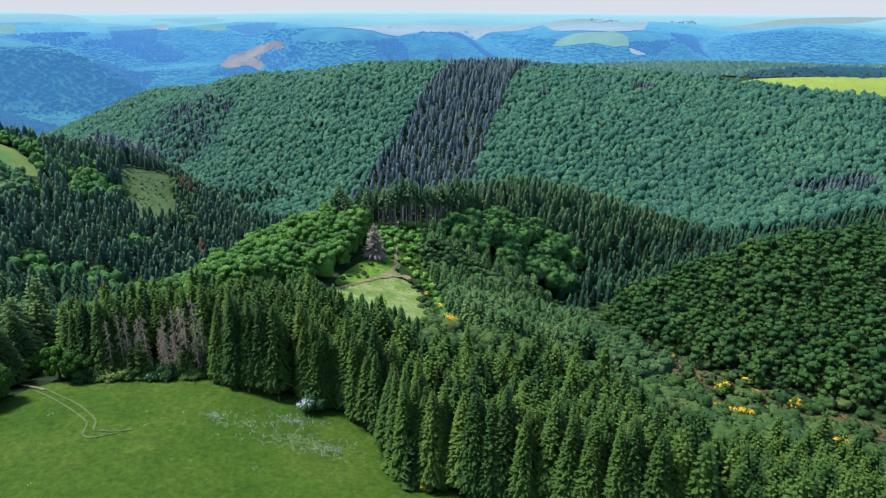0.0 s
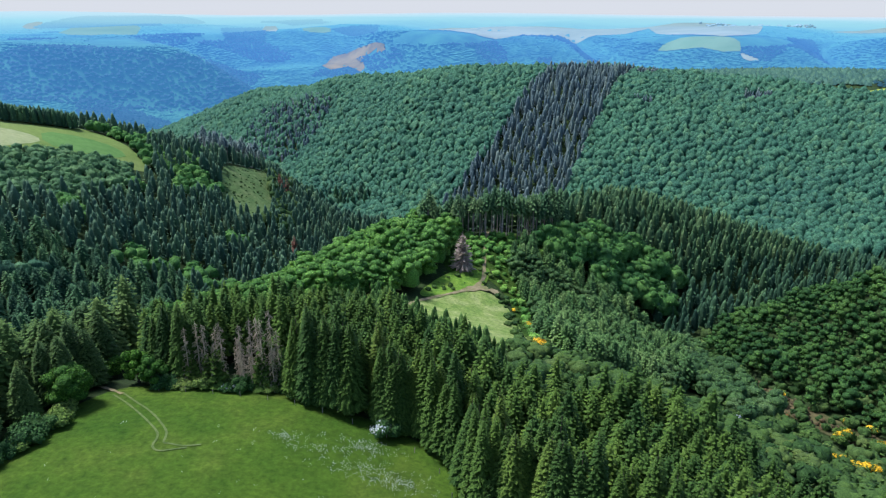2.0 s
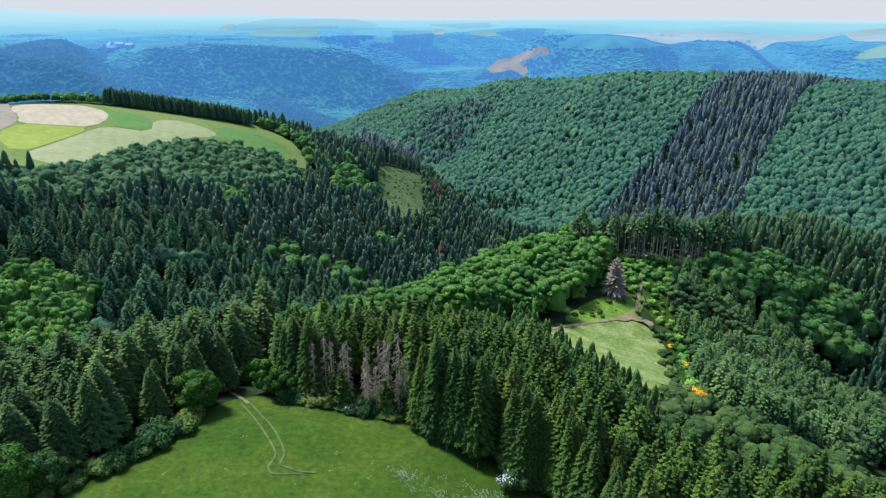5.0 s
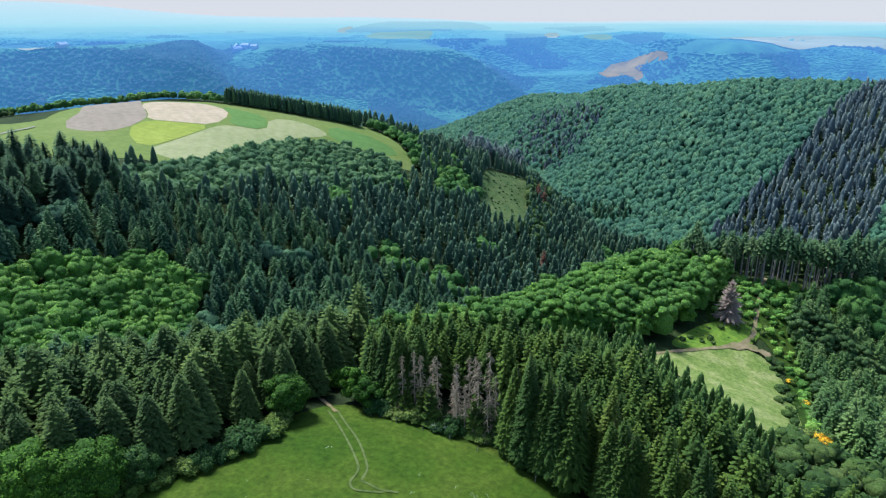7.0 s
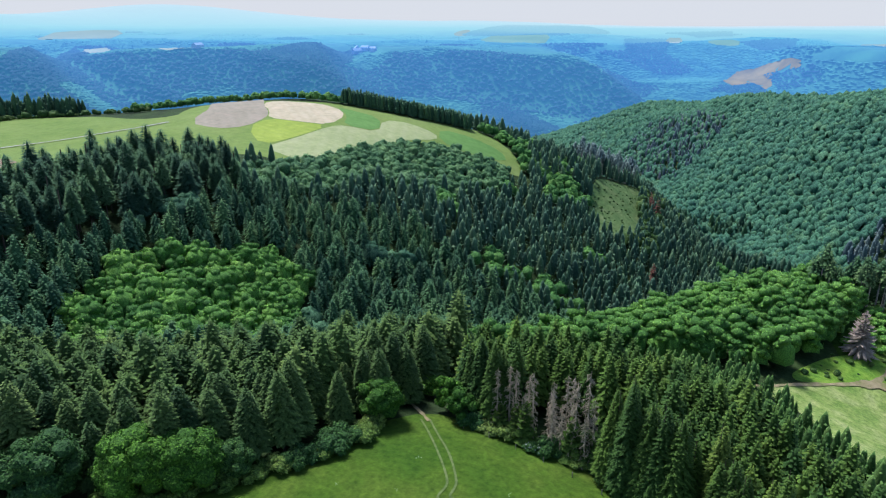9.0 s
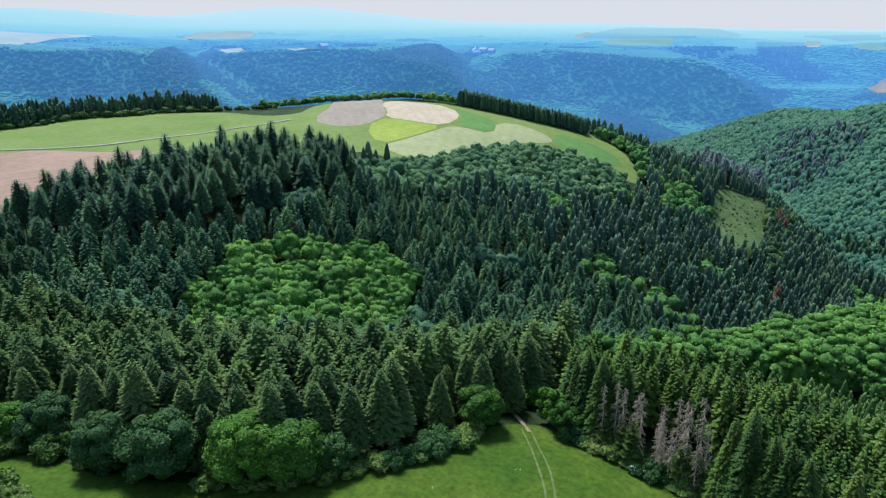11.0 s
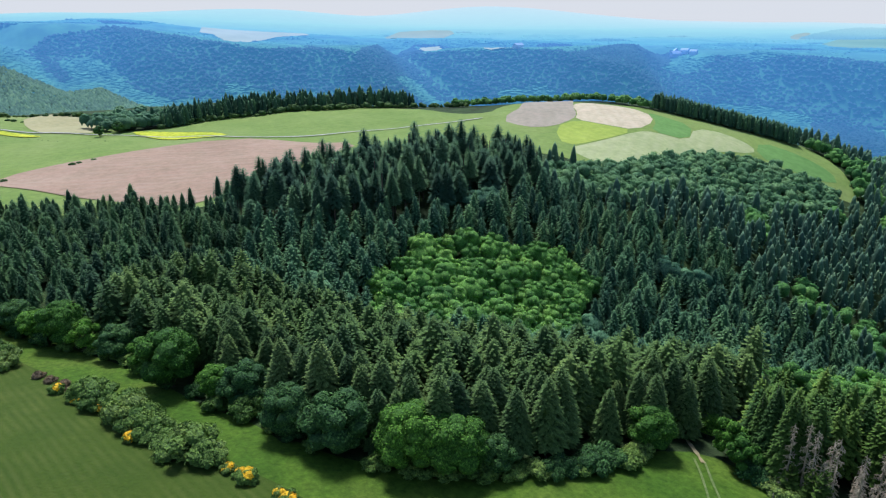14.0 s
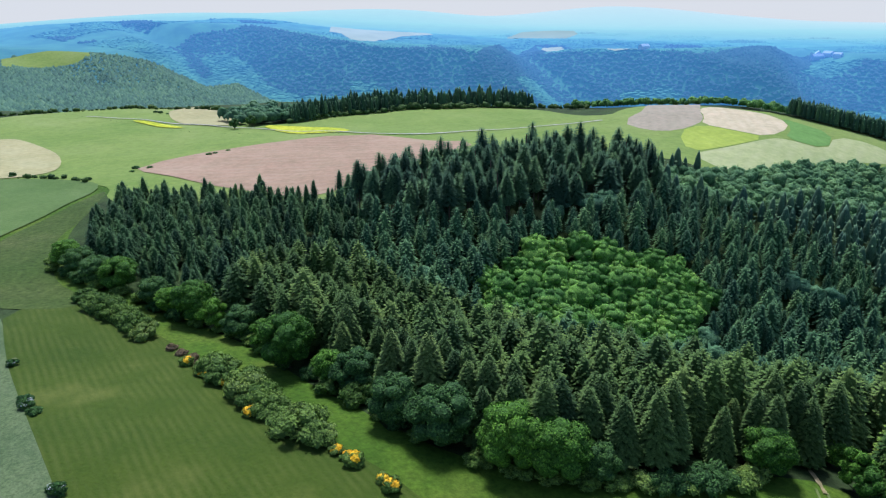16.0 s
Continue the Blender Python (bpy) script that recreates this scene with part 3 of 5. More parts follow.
def canopy(wide, low, high, lumps, cards, size, seed, main=2):
    """A crown in a closed canopy: one broad uneven mass, smaller heads on it and sprays of leaves all over."""
    r = np.random.RandomState(seed)
    mid, half = (high + low) / 2, (high - low) / 2
    v, t = capped(*lumpy(main, seed * 13, 0.3, 1.0), -0.5)
    # tip value rises with height: the crown's lower part carries painted shade
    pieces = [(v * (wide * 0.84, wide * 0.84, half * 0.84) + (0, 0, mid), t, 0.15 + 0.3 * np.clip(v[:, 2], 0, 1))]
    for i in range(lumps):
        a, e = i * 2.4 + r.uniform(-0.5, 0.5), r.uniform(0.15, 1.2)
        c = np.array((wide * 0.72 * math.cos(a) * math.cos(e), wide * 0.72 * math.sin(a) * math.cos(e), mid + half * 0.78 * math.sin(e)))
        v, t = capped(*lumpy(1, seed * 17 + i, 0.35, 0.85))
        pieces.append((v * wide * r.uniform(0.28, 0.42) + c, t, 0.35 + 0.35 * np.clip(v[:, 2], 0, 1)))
    if cards:
        pieces.append(leaf_cards(np.array((0, 0, mid)), wide * 1.02, cards, size, r, half / wide))
    return joined(*pieces)


def limbs(high, wide, low, count, seed):
    r = np.random.RandomState(seed)
    pieces = [trunk(high * 0.72, 0.045 * wide + 0.12, 0.06, 7, 0.12, seed)]
    for i in range(count):
        a = i * 2.4 + r.uniform(-0.4, 0.4)
        z = low + (high * 0.6 - low) * i / count
        e = (wide * 0.6 * math.cos(a), wide * 0.6 * math.sin(a), z + high * 0.2)
        pieces.append(spar((0, 0, z), e, 0.02 * wide + 0.05, 0.03))
    return joined(*pieces)


# ---- plan helpers ----


def inside(x, y, poly):
    x, y = np.asarray(x), np.asarray(y)
    c = np.zeros(x.shape, bool)
    for (x0, y0), (x1, y1) in zip(poly, poly[1:] + poly[:1]):
        hit = ((y0 > y) != (y1 > y)) & (x < (x1 - x0) * (y - y0) / (y1 - y0 + 1e-12) + x0)
        c ^= hit
    return c


def rounded(poly, times=2, closed=True):
    for _ in range(times):
        out = []
        ends = list(zip(poly, poly[1:] + poly[:1])) if closed else list(zip(poly, poly[1:]))
        for (ax, ay), (bx, by) in ends:
            out += [(0.75 * ax + 0.25 * bx, 0.75 * ay + 0.25 * by), (0.25 * ax + 0.75 * bx, 0.25 * ay + 0.75 * by)]
        poly = out if closed else [poly[0]] + out + [poly[-1]]
    return poly


def spread_out(poly, by):
    """An outline pushed outwards by some metres."""
    area = sum(a[0] * b[1] - b[0] * a[1] for a, b in zip(poly, poly[1:] + poly[:1]))
    out = []
    for i, p in enumerate(poly):
        a, b = poly[i - 1], poly[(i + 1) % len(poly)]
        d = np.array((b[0] - a[0], b[1] - a[1]), float)
        d /= np.linalg.norm(d) + 1e-9
        n = np.array((d[1], -d[0])) * (by if area > 0 else -by)
        out.append((p[0] + n[0], p[1] + n[1]))
    return out


def clip_half(poly, axis, value, keep_above):
    out = []
    for p, q in zip(poly, poly[1:] + poly[:1]):
        a, b = (p[axis] >= value) == keep_above, (q[axis] >= value) == keep_above
        if a:
            out.append(p)
        if a != b:
            f = (value - p[axis]) / (q[axis] - p[axis])
            out.append((p[0] + f * (q[0] - p[0]), p[1] + f * (q[1] - p[1])))
    return out


def draped(name, poly, step, lift, material, label="", category="", kind="structure", group=""):
    """A patch of ground cover laid over the land inside an outline."""
    xs, ys = [p[0] for p in poly], [p[1] for p in poly]
    faces, pts, index = [], [], {}
    for i in range(int(math.floor(min(xs) / step)), int(math.floor(max(xs) / step)) + 1):
        col = clip_half(clip_half(poly, 0, i * step, True), 0, (i + 1) * step, False)
        if len(col) < 3:
            continue
        lo, hi = min(p[1] for p in col), max(p[1] for p in col)
        for j in range(int(math.floor(lo / step)), int(math.floor(hi / step)) + 1):
            cell = clip_half(clip_half(col, 1, j * step, True), 1, (j + 1) * step, False)
            keys = []
            for p in cell:
                k = (round(p[0], 3), round(p[1], 3))
                if k not in index:
                    index[k] = len(pts)
                    pts.append(k)
                if not keys or keys[-1] != index[k]:
                    keys.append(index[k])
            if len(keys) > 2 and keys[0] == keys[-1]:
                keys.pop()
            if len(set(keys)) == len(keys) and len(keys) > 2:
                faces.append(keys)
    x, y = np.array(pts).T
    z = height(x, y) + lift
    me = bpy.data.meshes.new(name)
    me.from_pydata(np.stack([x, y, z], 1).tolist(), [], faces)
    me.polygons.foreach_set("use_smooth", np.ones(len(me.polygons), bool))
    me.materials.append(material)
    me.validate()
    return tagged(new(name, me), label, category, group, kind)


def band(line, width, loose=0.0):
    """The outline of a strip of that width along a line."""
    p = [np.array(q, float) for q in line]
    left, right = [], []
    for i, q in enumerate(p):
        d = p[min(i + 1, len(p) - 1)] - p[max(i - 1, 0)]
        d /= np.linalg.norm(d)
        n = np.array((-d[1], d[0])) * width / 2 * (1 + loose * math.sin(i * 2.3 + width) * math.cos(i * 0.9))
        left.append(tuple(q + n))
        right.append(tuple(q - n))
    return left + right[::-1]


def sown(poly, spacing, seed, jitter=0.42):
    """Scattered places inside an outline, on a loosened grid."""
    r = np.random.RandomState(seed)
    xs, ys = [p[0] for p in poly], [p[1] for p in poly]
    gx, gy = np.meshgrid(np.arange(min(xs), max(xs) + spacing, spacing), np.arange(min(ys), max(ys) + spacing, spacing * 0.87))
    gx = gx + (np.arange(gx.shape[0])[:, None] % 2) * spacing / 2
    gx, gy = gx + r.uniform(-jitter, jitter, gx.shape) * spacing, gy + r.uniform(-jitter, jitter, gy.shape) * spacing
    keep = inside(gx, gy, poly)
    return np.stack([gx[keep], gy[keep]], 1)


def wood(name, at, templates, material, size, label, category="trees", seed=1, spread=0.16, sink=0.3, kind="stuff", smooth=True):
    """Many trees as one stand: templates set out at places, each turned, sized and toned by chance."""
    r = np.random.RandomState(seed)
    at = np.asarray(at)
    z = height(at[:, 0], at[:, 1])
    pick = r.randint(0, len(templates), len(at))
    V, T, tone, tips, k = [], [], [], [], 0
    for i, (tv, tt, *tip) in enumerate(templates):
        m = np.where(pick == i)[0]
        if not len(m):
            continue
        s = size * np.clip(1 + spread * r.normal(size=len(m)), 0.55, 1.5)
        wide = s * r.uniform(0.88, 1.14, len(m))
        a = r.uniform(0, 6.283, len(m))
        c, sn = np.cos(a) * wide, np.sin(a) * wide
        x = c[:, None] * tv[:, 0] - sn[:, None] * tv[:, 1] + at[m, 0][:, None]
        y = sn[:, None] * tv[:, 0] + c[:, None] * tv[:, 1] + at[m, 1][:, None]
        zz = s[:, None] * tv[:, 2] + (z[m] - sink)[:, None]
        V.append(np.stack([x, y, zz], -1).reshape(-1, 3))
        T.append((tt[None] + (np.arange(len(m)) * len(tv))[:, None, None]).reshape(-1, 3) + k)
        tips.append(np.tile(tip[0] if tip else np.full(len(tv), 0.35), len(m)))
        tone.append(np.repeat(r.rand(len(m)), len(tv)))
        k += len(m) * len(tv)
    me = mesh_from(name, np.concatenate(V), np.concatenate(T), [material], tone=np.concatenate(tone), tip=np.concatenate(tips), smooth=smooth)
    return tagged(new(name, me), label, category, kind=kind)


# ---- ground ----


def ground_sheet():
    """One sheet of land round the flight, finer where it is looked at, out to the horizon."""
    bearing = np.concatenate([np.arange(-40, 112, 0.5), np.arange(112, 320, 4.0)])
    ring = np.concatenate([[3, 8, 14], np.geomspace(20, 4850, 300)])
    a, rr = np.meshgrid(np.radians(bearing), ring)
    x, y = -np.sin(a) * rr, np.cos(a) * rr
    z = height(x, y)
    n, m = len(bearing), len(ring)
    i, j = np.meshgrid(np.arange(m - 1), np.arange(n), indexing="ij")
    q = np.stack([i * n + j, i * n + (j + 1) % n, (i + 1) * n + (j + 1) % n, (i + 1) * n + j], -1).reshape(-1, 4)
    out = ring[i.ravel()]
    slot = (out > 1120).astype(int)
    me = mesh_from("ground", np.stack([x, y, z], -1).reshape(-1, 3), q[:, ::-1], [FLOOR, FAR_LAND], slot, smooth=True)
    return tagged(new("ground", me), "rolling wooded land with incised valleys", "ground", kind="structure")


ground_sheet()


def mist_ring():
    """An added glowing ring that stands in for the pale misty air closing the horizon all round."""
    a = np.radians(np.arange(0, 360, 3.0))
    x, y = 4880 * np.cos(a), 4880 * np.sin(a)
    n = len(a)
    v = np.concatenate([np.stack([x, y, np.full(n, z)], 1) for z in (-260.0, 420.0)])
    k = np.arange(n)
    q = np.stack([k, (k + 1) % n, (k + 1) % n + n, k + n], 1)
    return tagged(new("backdrop", mesh_from("backdrop", v, q, [MIST])), "glowing backdrop painted as pale grey horizon mist", "sky", kind="structure")


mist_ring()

# outlines in the plan: grassland and fields
MEADOW_LINE = [(-93, 136), (-88, 141), (-62, 143), (-46, 140), (-33, 137), (-18, 132), (-13, 119), (-9, 112), (3, 106), (30, 88), (70, 60), (80, -60), (-60, -90), (-100, -20), (-104, 40), (-103, 62), (-114, 60), (-128, 63), (-113, 74), (-104, 90), (-97, 103), (-95, 120)]
STRIP_LINE = [(-104, 40), (-103, 62), (-128, 64), (-150, 50), (-175, 40), (-206, 20), (-226, 4), (-245, -14), (-285, -24), (-330, -20), (-372, -14), (-382, -34), (-330, -48), (-250, -34), (-205, 4), (-185, 14), (-165, 26), (-150, 37), (-135, 44), (-118, 52)]
MOWN_LINE = [(-80, 40), (-84, 70), (-99, 65), (-110, 59.5), (-118, 54), (-135, 45), (-150, 38), (-166, 27), (-187, 17), (-206, 4), (-213, -4), (-217, -22), (-180, -12), (-163, -6), (-136, 4), (-112, 13), (-96, 0)]
CROP_LINE = [(-112, 12), (-121, 9), (-136, 3), (-163, -7), (-180, -13), (-218, -26), (-230, -110), (-100, -110), (-90, -20)]
SOIL_LINE = [(-404, -8), (-432, 40), (-460, 121), (-430, 152), (-391, 181), (-361, 150), (-318, 96), (-305, 76), (-316, 60), (-350, 30), (-384, 0)]
HEATH_LINE = [(72, 285), (80, 262), (86, 243), (93, 234), (107, 219), (122, 208), (136, 196), (144, 189), (206, 150), (198, 142), (134, 184), (126, 190), (113, 201), (98, 212), (82, 228), (74, 242), (68, 264)]
fields = [
    ("meadow", MEADOW_LINE, 4, 0.10, MEADOW, "lush green meadow with worn vehicle tracks", "meadow", 0),
    ("grass_verge", STRIP_LINE, 5, 0.06, MEADOW, "green grass strip between wood edge and hedge", "grass", 1),
    ("mown_field", MOWN_LINE, 4, 0.16, MOWN, "mown meadow with pale swath lines", "field", 0),
    ("crop_field", CROP_LINE, 5, 0.12, OATS, "pale green cereal crop in drilled rows", "field", 0),
    ("plateau_pasture", [(-318, 20), (-300, 70), (-300, 110), (-312, 160), (-330, 220), (-335, 270), (-300, 280), (-302, 300), (-318, 360), (-306, 416), (-272, 436), (-262, 458), (-316, 490), (-356, 470), (-400, 405), (-455, 375), (-480, 330), (-440, 290), (-560, 262), (-566, 150), (-540, 100), (-520, 60), (-640, 10), (-680, -60), (-640, -130), (-500, -140), (-380, -120), (-375, -50), (-372, -14), (-330, -14)], 9, 0.3, PASTURE, "pale green pasture on the plateau", "pasture", 1),
    ("tilled_field", SOIL_LINE, 7, 0.6, SOIL, "freshly tilled field of reddish soil", "field", 0),
    ("stubble_field", [(-446, 374), (-434, 386), (-391, 394), (-369, 382), (-354, 353), (-372, 342), (-391, 332), (-408, 347), (-428, 357)], 7, 0.4, STUBBLE, "pale beige stubble field on a hill", "field", 0),
    ("yellow_crop", [(-382, 309), (-389, 331), (-371, 341), (-353, 351), (-347, 320), (-342, 288)], 7, 0.46, RAPE, "bright yellow-green crop on a hill", "field", 0),
    ("barley_field", [(-338, 286), (-346, 319), (-352, 353), (-349, 362), (-333, 377), (-352, 401), (-342, 420), (-322, 425), (-313, 414), (-317, 385), (-317, 349), (-302, 311), (-308, 287)], 7, 0.38, BARLEY, "pale barley field on a hill", "field", 0),
    ("fallow_strip", [(-423, 293), (-458, 335), (-1166, 898), (-426, 356), (-405, 344), (-392, 331), (-384, 310), (-395, 294)], 7, 0.42, FALLOW, "grey-beige harrowed field on a hill", "field", 0),
    ("wheat_field", [(-390, 393), (-383, 397), (-356, 403), (-334, 379), (-350, 361), (-368, 383)], 7, 0.48, WHEAT, "green wheat field on a hill", "field", 0),
    ("green_field", [(-332, 441), (-315, 458), (-292, 464), (-280, 454), (-293, 427), (-312, 415)], 7, 0.44, WHEAT, "green wheat field by the hill rim", "field", 0),
    ("flowering_crop", [(-464, 126), (-470, 80), (-530, 60), (-500, 100)], 7, 0.7, FLOWERS, "narrow strip of yellow flowering rape", "field", 1),
    ("round_field", [(-520, -98), (-488, -69), (-437, -46), (-398, -48), (-400, -90), (-450, -120)], 7, 0.7, TAN, "pale mown field with rounded corner", "field", 1),
    ("green_crop", [(-371, -16), (-384, -38), (-400, -68), (-395, -110), (-270, -110), (-240, -60), (-292, -45), (-328, -31)], 6, 0.5, GREEN_CROP, "green cereal crop with tramlines", "field", 1),
    ("rough_pasture", [(-366, -14), (-317, -17), (-282, -25), (-239, -16), (-225, -6), (-212, -4), (-217, -27), (-240, -52), (-290, -43), (-326, -29)], 5, 0.2, ROUGH, "dry grazed pasture", "pasture", 1),
    ("fallow_field", [(-635, -3), (-656, 40), (-584, 43), (-525, 56), (-533, 16), (-576, 0)], 8, 0.7, TAN, "pale fallow grass field", "field", 1),
    ("flowering_strip", [(-563, -28), (-561, -14), (-527, 16), (-530, 3)], 6, 0.8, FLOWERS, "short strip of yellow flowering rape", "field", 1),
    ("clearing", [(-46, 224), (-44, 229), (-36, 242), (-23, 257), (-16, 259), (-10, 254), (-5, 240), (-2, 221), (0, 200), (-10, 191), (-23, 206), (-35, 220)], 3, 0.3, CLEARING, "dry grass clearing on the wooded ridge", "clearing", 1),
    ("bracken", [(-41, 243), (-40, 249), (-36, 260), (-30, 268), (-22, 272), (-17, 278), (-18, 262), (-24, 257), (-38, 240)], 3, 0.34, FERN, "bright green bracken beside a track", "bracken", 1),
    ("heath_strip", HEATH_LINE, 4, 0.3, HEATH, "brown heath along the valley floor", "heath", 1),
    ("cleared_gully", [(-249, 528), (-252, 560), (-242, 596), (-232, 584), (-222, 560), (-202, 514), (-194, 484), (-204, 462), (-224, 472), (-236, 500)], 5, 0.4, GULLY, "cleared grassy slope in the wood", "slope", 1),
    ("yellow_field", [(300, 792), (480, 786), (640, 760), (640, 664), (442, 698), (384, 714), (338, 748)], 12, 0.9, RAPE, "bright yellow-green field beyond the wood", "field", 0),
]
for nm, line, step, lift, mat, lab, cat, soft in fields:
    shape = rounded(line, 2) if soft else rounded(line, 1)
    draped(nm, spread_out(shape, 2.5) if nm in ("meadow", "grass_verge", "mown_field") else shape, step, lift, mat, lab, cat)

# tracks and lanes
for nm, line, width, lift, mat, lab in (
    ("wheel_track", [(-91.3, 137.0), (-85.8, 133.3), (-78.3, 127.6), (-72.8, 123.0), (-71.7, 120.7), (-71.5, 118.1), (-69.6, 116.6), (-67.6, 117.5), (-64.7, 119.0)], 0.45, 0.24, WORN, "pale wheel track worn into grass"),
    ("wheel_track", [(-89.8, 138.2), (-84.4, 134.2), (-78.0, 130.1), (-71.5, 124.0), (-70.4, 121.7), (-69.9, 119.4), (-68.6, 119.6), (-65.6, 119.2), (-62.5, 120.5)], 0.45, 0.24, WORN, "pale wheel track worn into grass"),
    ("forest_track", [(-47, 222), (-44, 228), (-35, 243), (-25, 255), (-21, 261), (-19, 268), (-20, 277), (-21, 293), (-21, 312)], 1.5, 0.5, TRACK, "bare earth track through a clearing"),
    ("forest_track", [(-25, 255), (-21, 259), (-17, 261), (-13, 260)], 3.0, 0.62, TRACK, "bare earth at a fork of tracks"),
    ("gate_track", [(-89.5, 137.5), (-95, 140.5), (-104, 145)], 0.8, 0.3, TRACK, "bare earth track into the wood"),
    ("lane", [(-600, -60), (-530, 30), (-480, 92), (-460, 123), (-446, 153), (-438, 218), (-434, 285)], 2.2, 0.8, LANE, "pale farm lane across the plateau"),
):
    tagged(draped(nm, band(rounded(line, 2, False), width, 0.45 if mat is TRACK else 0.15), 4, lift, mat), lab, "track", kind="structure")

draped("scrub_grass", rounded([(-35, 264), (-38, 290), (-30, 308), (0, 320), (10, 300), (-3, 290), (1, 262), (7, 225), (10, 196), (-2, 196), (-4, 215), (-6, 252), (-14, 268), (-24, 268)], 1), 3, 0.2, VERGE, "rough green grass between bushes on the ridge", "grass")
# ---- stands of trees ----
CONE = [conifer(h, w, 0.2, 0.7, 180, s, 8, 6, 0.65) for s, h, w in ((1, 19, 3.0), (2, 18, 2.8), (3, 19.5, 3.2), (4, 18.5, 2.9), (11, 17.5, 3.0))]
CONE_BLUNT = [conifer(h, w, 0.2, 0.48, 120, s, 7, 5, 0.5) for s, h, w in ((71, 17, 3.0), (72, 15.5, 3.3), (73, 17.5, 2.8), (74, 16.5, 3.5))]
CONE_PALE = [conifer(h, w, 0.2, 0.62, 230, s, 8, 6, 0.85) for s, h, w in ((5, 20, 4.4), (6, 18.5, 4.8), (7, 20.5, 4.2), (17, 19.5, 4.6))]
CONE_TALL = [conifer(h, w, l, 0.5, 240, s, 6, 5, 0.95, 0.5) for s, h, w, l in ((8, 23, 3.5, 0.34), (9, 20, 4.2, 0.25), (10, 24, 3.3, 0.45), (18, 18.5, 3.9, 0.22), (19, 22, 3.7, 0.38))]
CONE_FAR = [conifer(h, w, 0.14, 0.6, 13, s, 7, 4, 0.5) for s, h, w in ((7, 15.5, 3.4), (8, 14.5, 3.8), (9, 16, 3.1), (10, 15, 3.8))]
CONE_SOFT = [conifer(h, w, 0.1, 0.5, 110, s, 7, 5, 0.75) for s, h, w in ((75, 13, 2.7), (76, 11.5, 2.9), (77, 14, 2.5), (78, 12, 3.2))]
CONE_POLE = [conifer(20, w, 0.62, 0.6, 60, s, 6, 3) for s, w in ((15, 2.6), (16, 2.9), (17, 2.4))]
CROWN_MID = [canopy(w, 1.5, h, 6, 64, 0.5, s) for s, w, h in ((11, 5.0, 13), (12, 4.4, 12), (13, 5.4, 13.5), (14, 4.7, 14))]
CROWN_BIG = [joined(canopy(w * 0.78, 0.5, h - 1.6, 0, 0, 1, s, 1), leafy_crown(h, w, 1.5, 9, 16, 0.45, s, core=1)) for s, w, h in ((31, 5.4, 13), (32, 4.8, 12), (33, 5.8, 13.5), (34, 5.1, 14))]
CROWN_DOME = [leafy_crown(h, w, 1.0, 7, 13, 0.4, s, core=1) for s, w, h in ((131, 4.4, 12), (132, 3.9, 13), (133, 4.8, 12.5), (134, 4.1, 14), (135, 3.6, 11))]
CROWN_BELT = [joined(canopy(w * 0.66, 0.5, h - 4.5, 0, 0, 1, s, 1), leafy_crown(h, w, 3.0, 9, 16, 0.36, s, core=1)) for s, w, h in ((35, 4.0, 13), (36, 3.6, 12.5), (37, 4.3, 13.5), (38, 3.8, 14))]


def small_crown(seed):
    q = np.random.RandomState(seed)
    v, t = capped(*lumpy(1, seed * 7, 0.4, 1.0), -0.3)
    w = q.uniform(2.5, 3.3)
    # small crowns also painted darker below, lighter on top
    return joined((v * (w, w, 3.6) + (0, 0, 5.0), t, 0.25 + 0.4 * np.clip(v[:, 2], 0, 1)), leaf_cards(np.array((0, 0, 5.2)), w * 1.1, 7, 0.75, q, 1.1))


CROWN_LITE = [canopy(w, 1.5, h, 4, 22, 0.75, s, 1) for s, w, h in ((15, 4.8, 12), (16, 4.2, 13), (17, 5.2, 11.5))]
CROWN_FAR = [small_crown(k) for k in (21, 22, 23, 24, 25)]
POLE = [trunk(14, 0.26, 0.14, 5)] * 3
TALL_POLE = [trunk(16, 0.30, 0.16, 5)] * 3

NO_TREES = [rounded(f[1], 1) for f in fields]


def free(at, margin=()):
    keep = np.ones(len(at), bool)
    for p in NO_TREES:
        keep &= ~inside(at[:, 0], at[:, 1], p)
    for p in margin:
        keep &= ~inside(at[:, 0], at[:, 1], p)
    return at[keep]


def off_line(at, line):
    """How far each place lies from a line."""
    best = np.full(len(at), 1e9)
    for a, b in zip(line, line[1:]):
        a, b = np.array(a, float), np.array(b, float)
        f = np.clip(((at - a) @ (b - a)) / ((b - a) @ (b - a)), 0, 1)
        best = np.minimum(best, np.linalg.norm(at - a - f[:, None] * (b - a), axis=1))
    return best



def rows_along(line, width, spacing, seed):
    return sown(band(rounded(line, 1, False), width), spacing, seed)


FRONT = [(-88, 145), (-62, 144), (-46, 142), (-33, 139), (-16, 134), (-11, 120), (-7, 113), (5, 108), (30, 92), (70, 76), (116, 66), (100, 104), (84, 124), (66, 138), (48, 142), (32, 144), (14, 146), (1, 148), (-8, 154), (-17, 164), (-30, 174), (-58, 184), (-80, 180), (-98, 164)]
FIRS = [(-96, 148), (-99, 120), (-104, 100), (-118, 80), (-134, 71), (-156, 60), (-180, 48), (-206, 34), (-226, 52), (-218, 76), (-200, 92), (-168, 120), (-140, 160), (-112, 178)]
LEFT_DARK = [(-206, 34), (-232, 12), (-250, -6), (-285, -12), (-326, -4), (-320, 24), (-302, 58), (-286, 76), (-262, 90), (-218, 76), (-226, 52)]
GROVE = [(-262, 86), (-286, 88), (-296, 130), (-306, 190), (-306, 224), (-290, 232), (-268, 222), (-258, 170), (-252, 110)]
BOWL_LEAF = [(-196, 108), (-228, 122), (-240, 160), (-232, 204), (-206, 210), (-180, 170)]
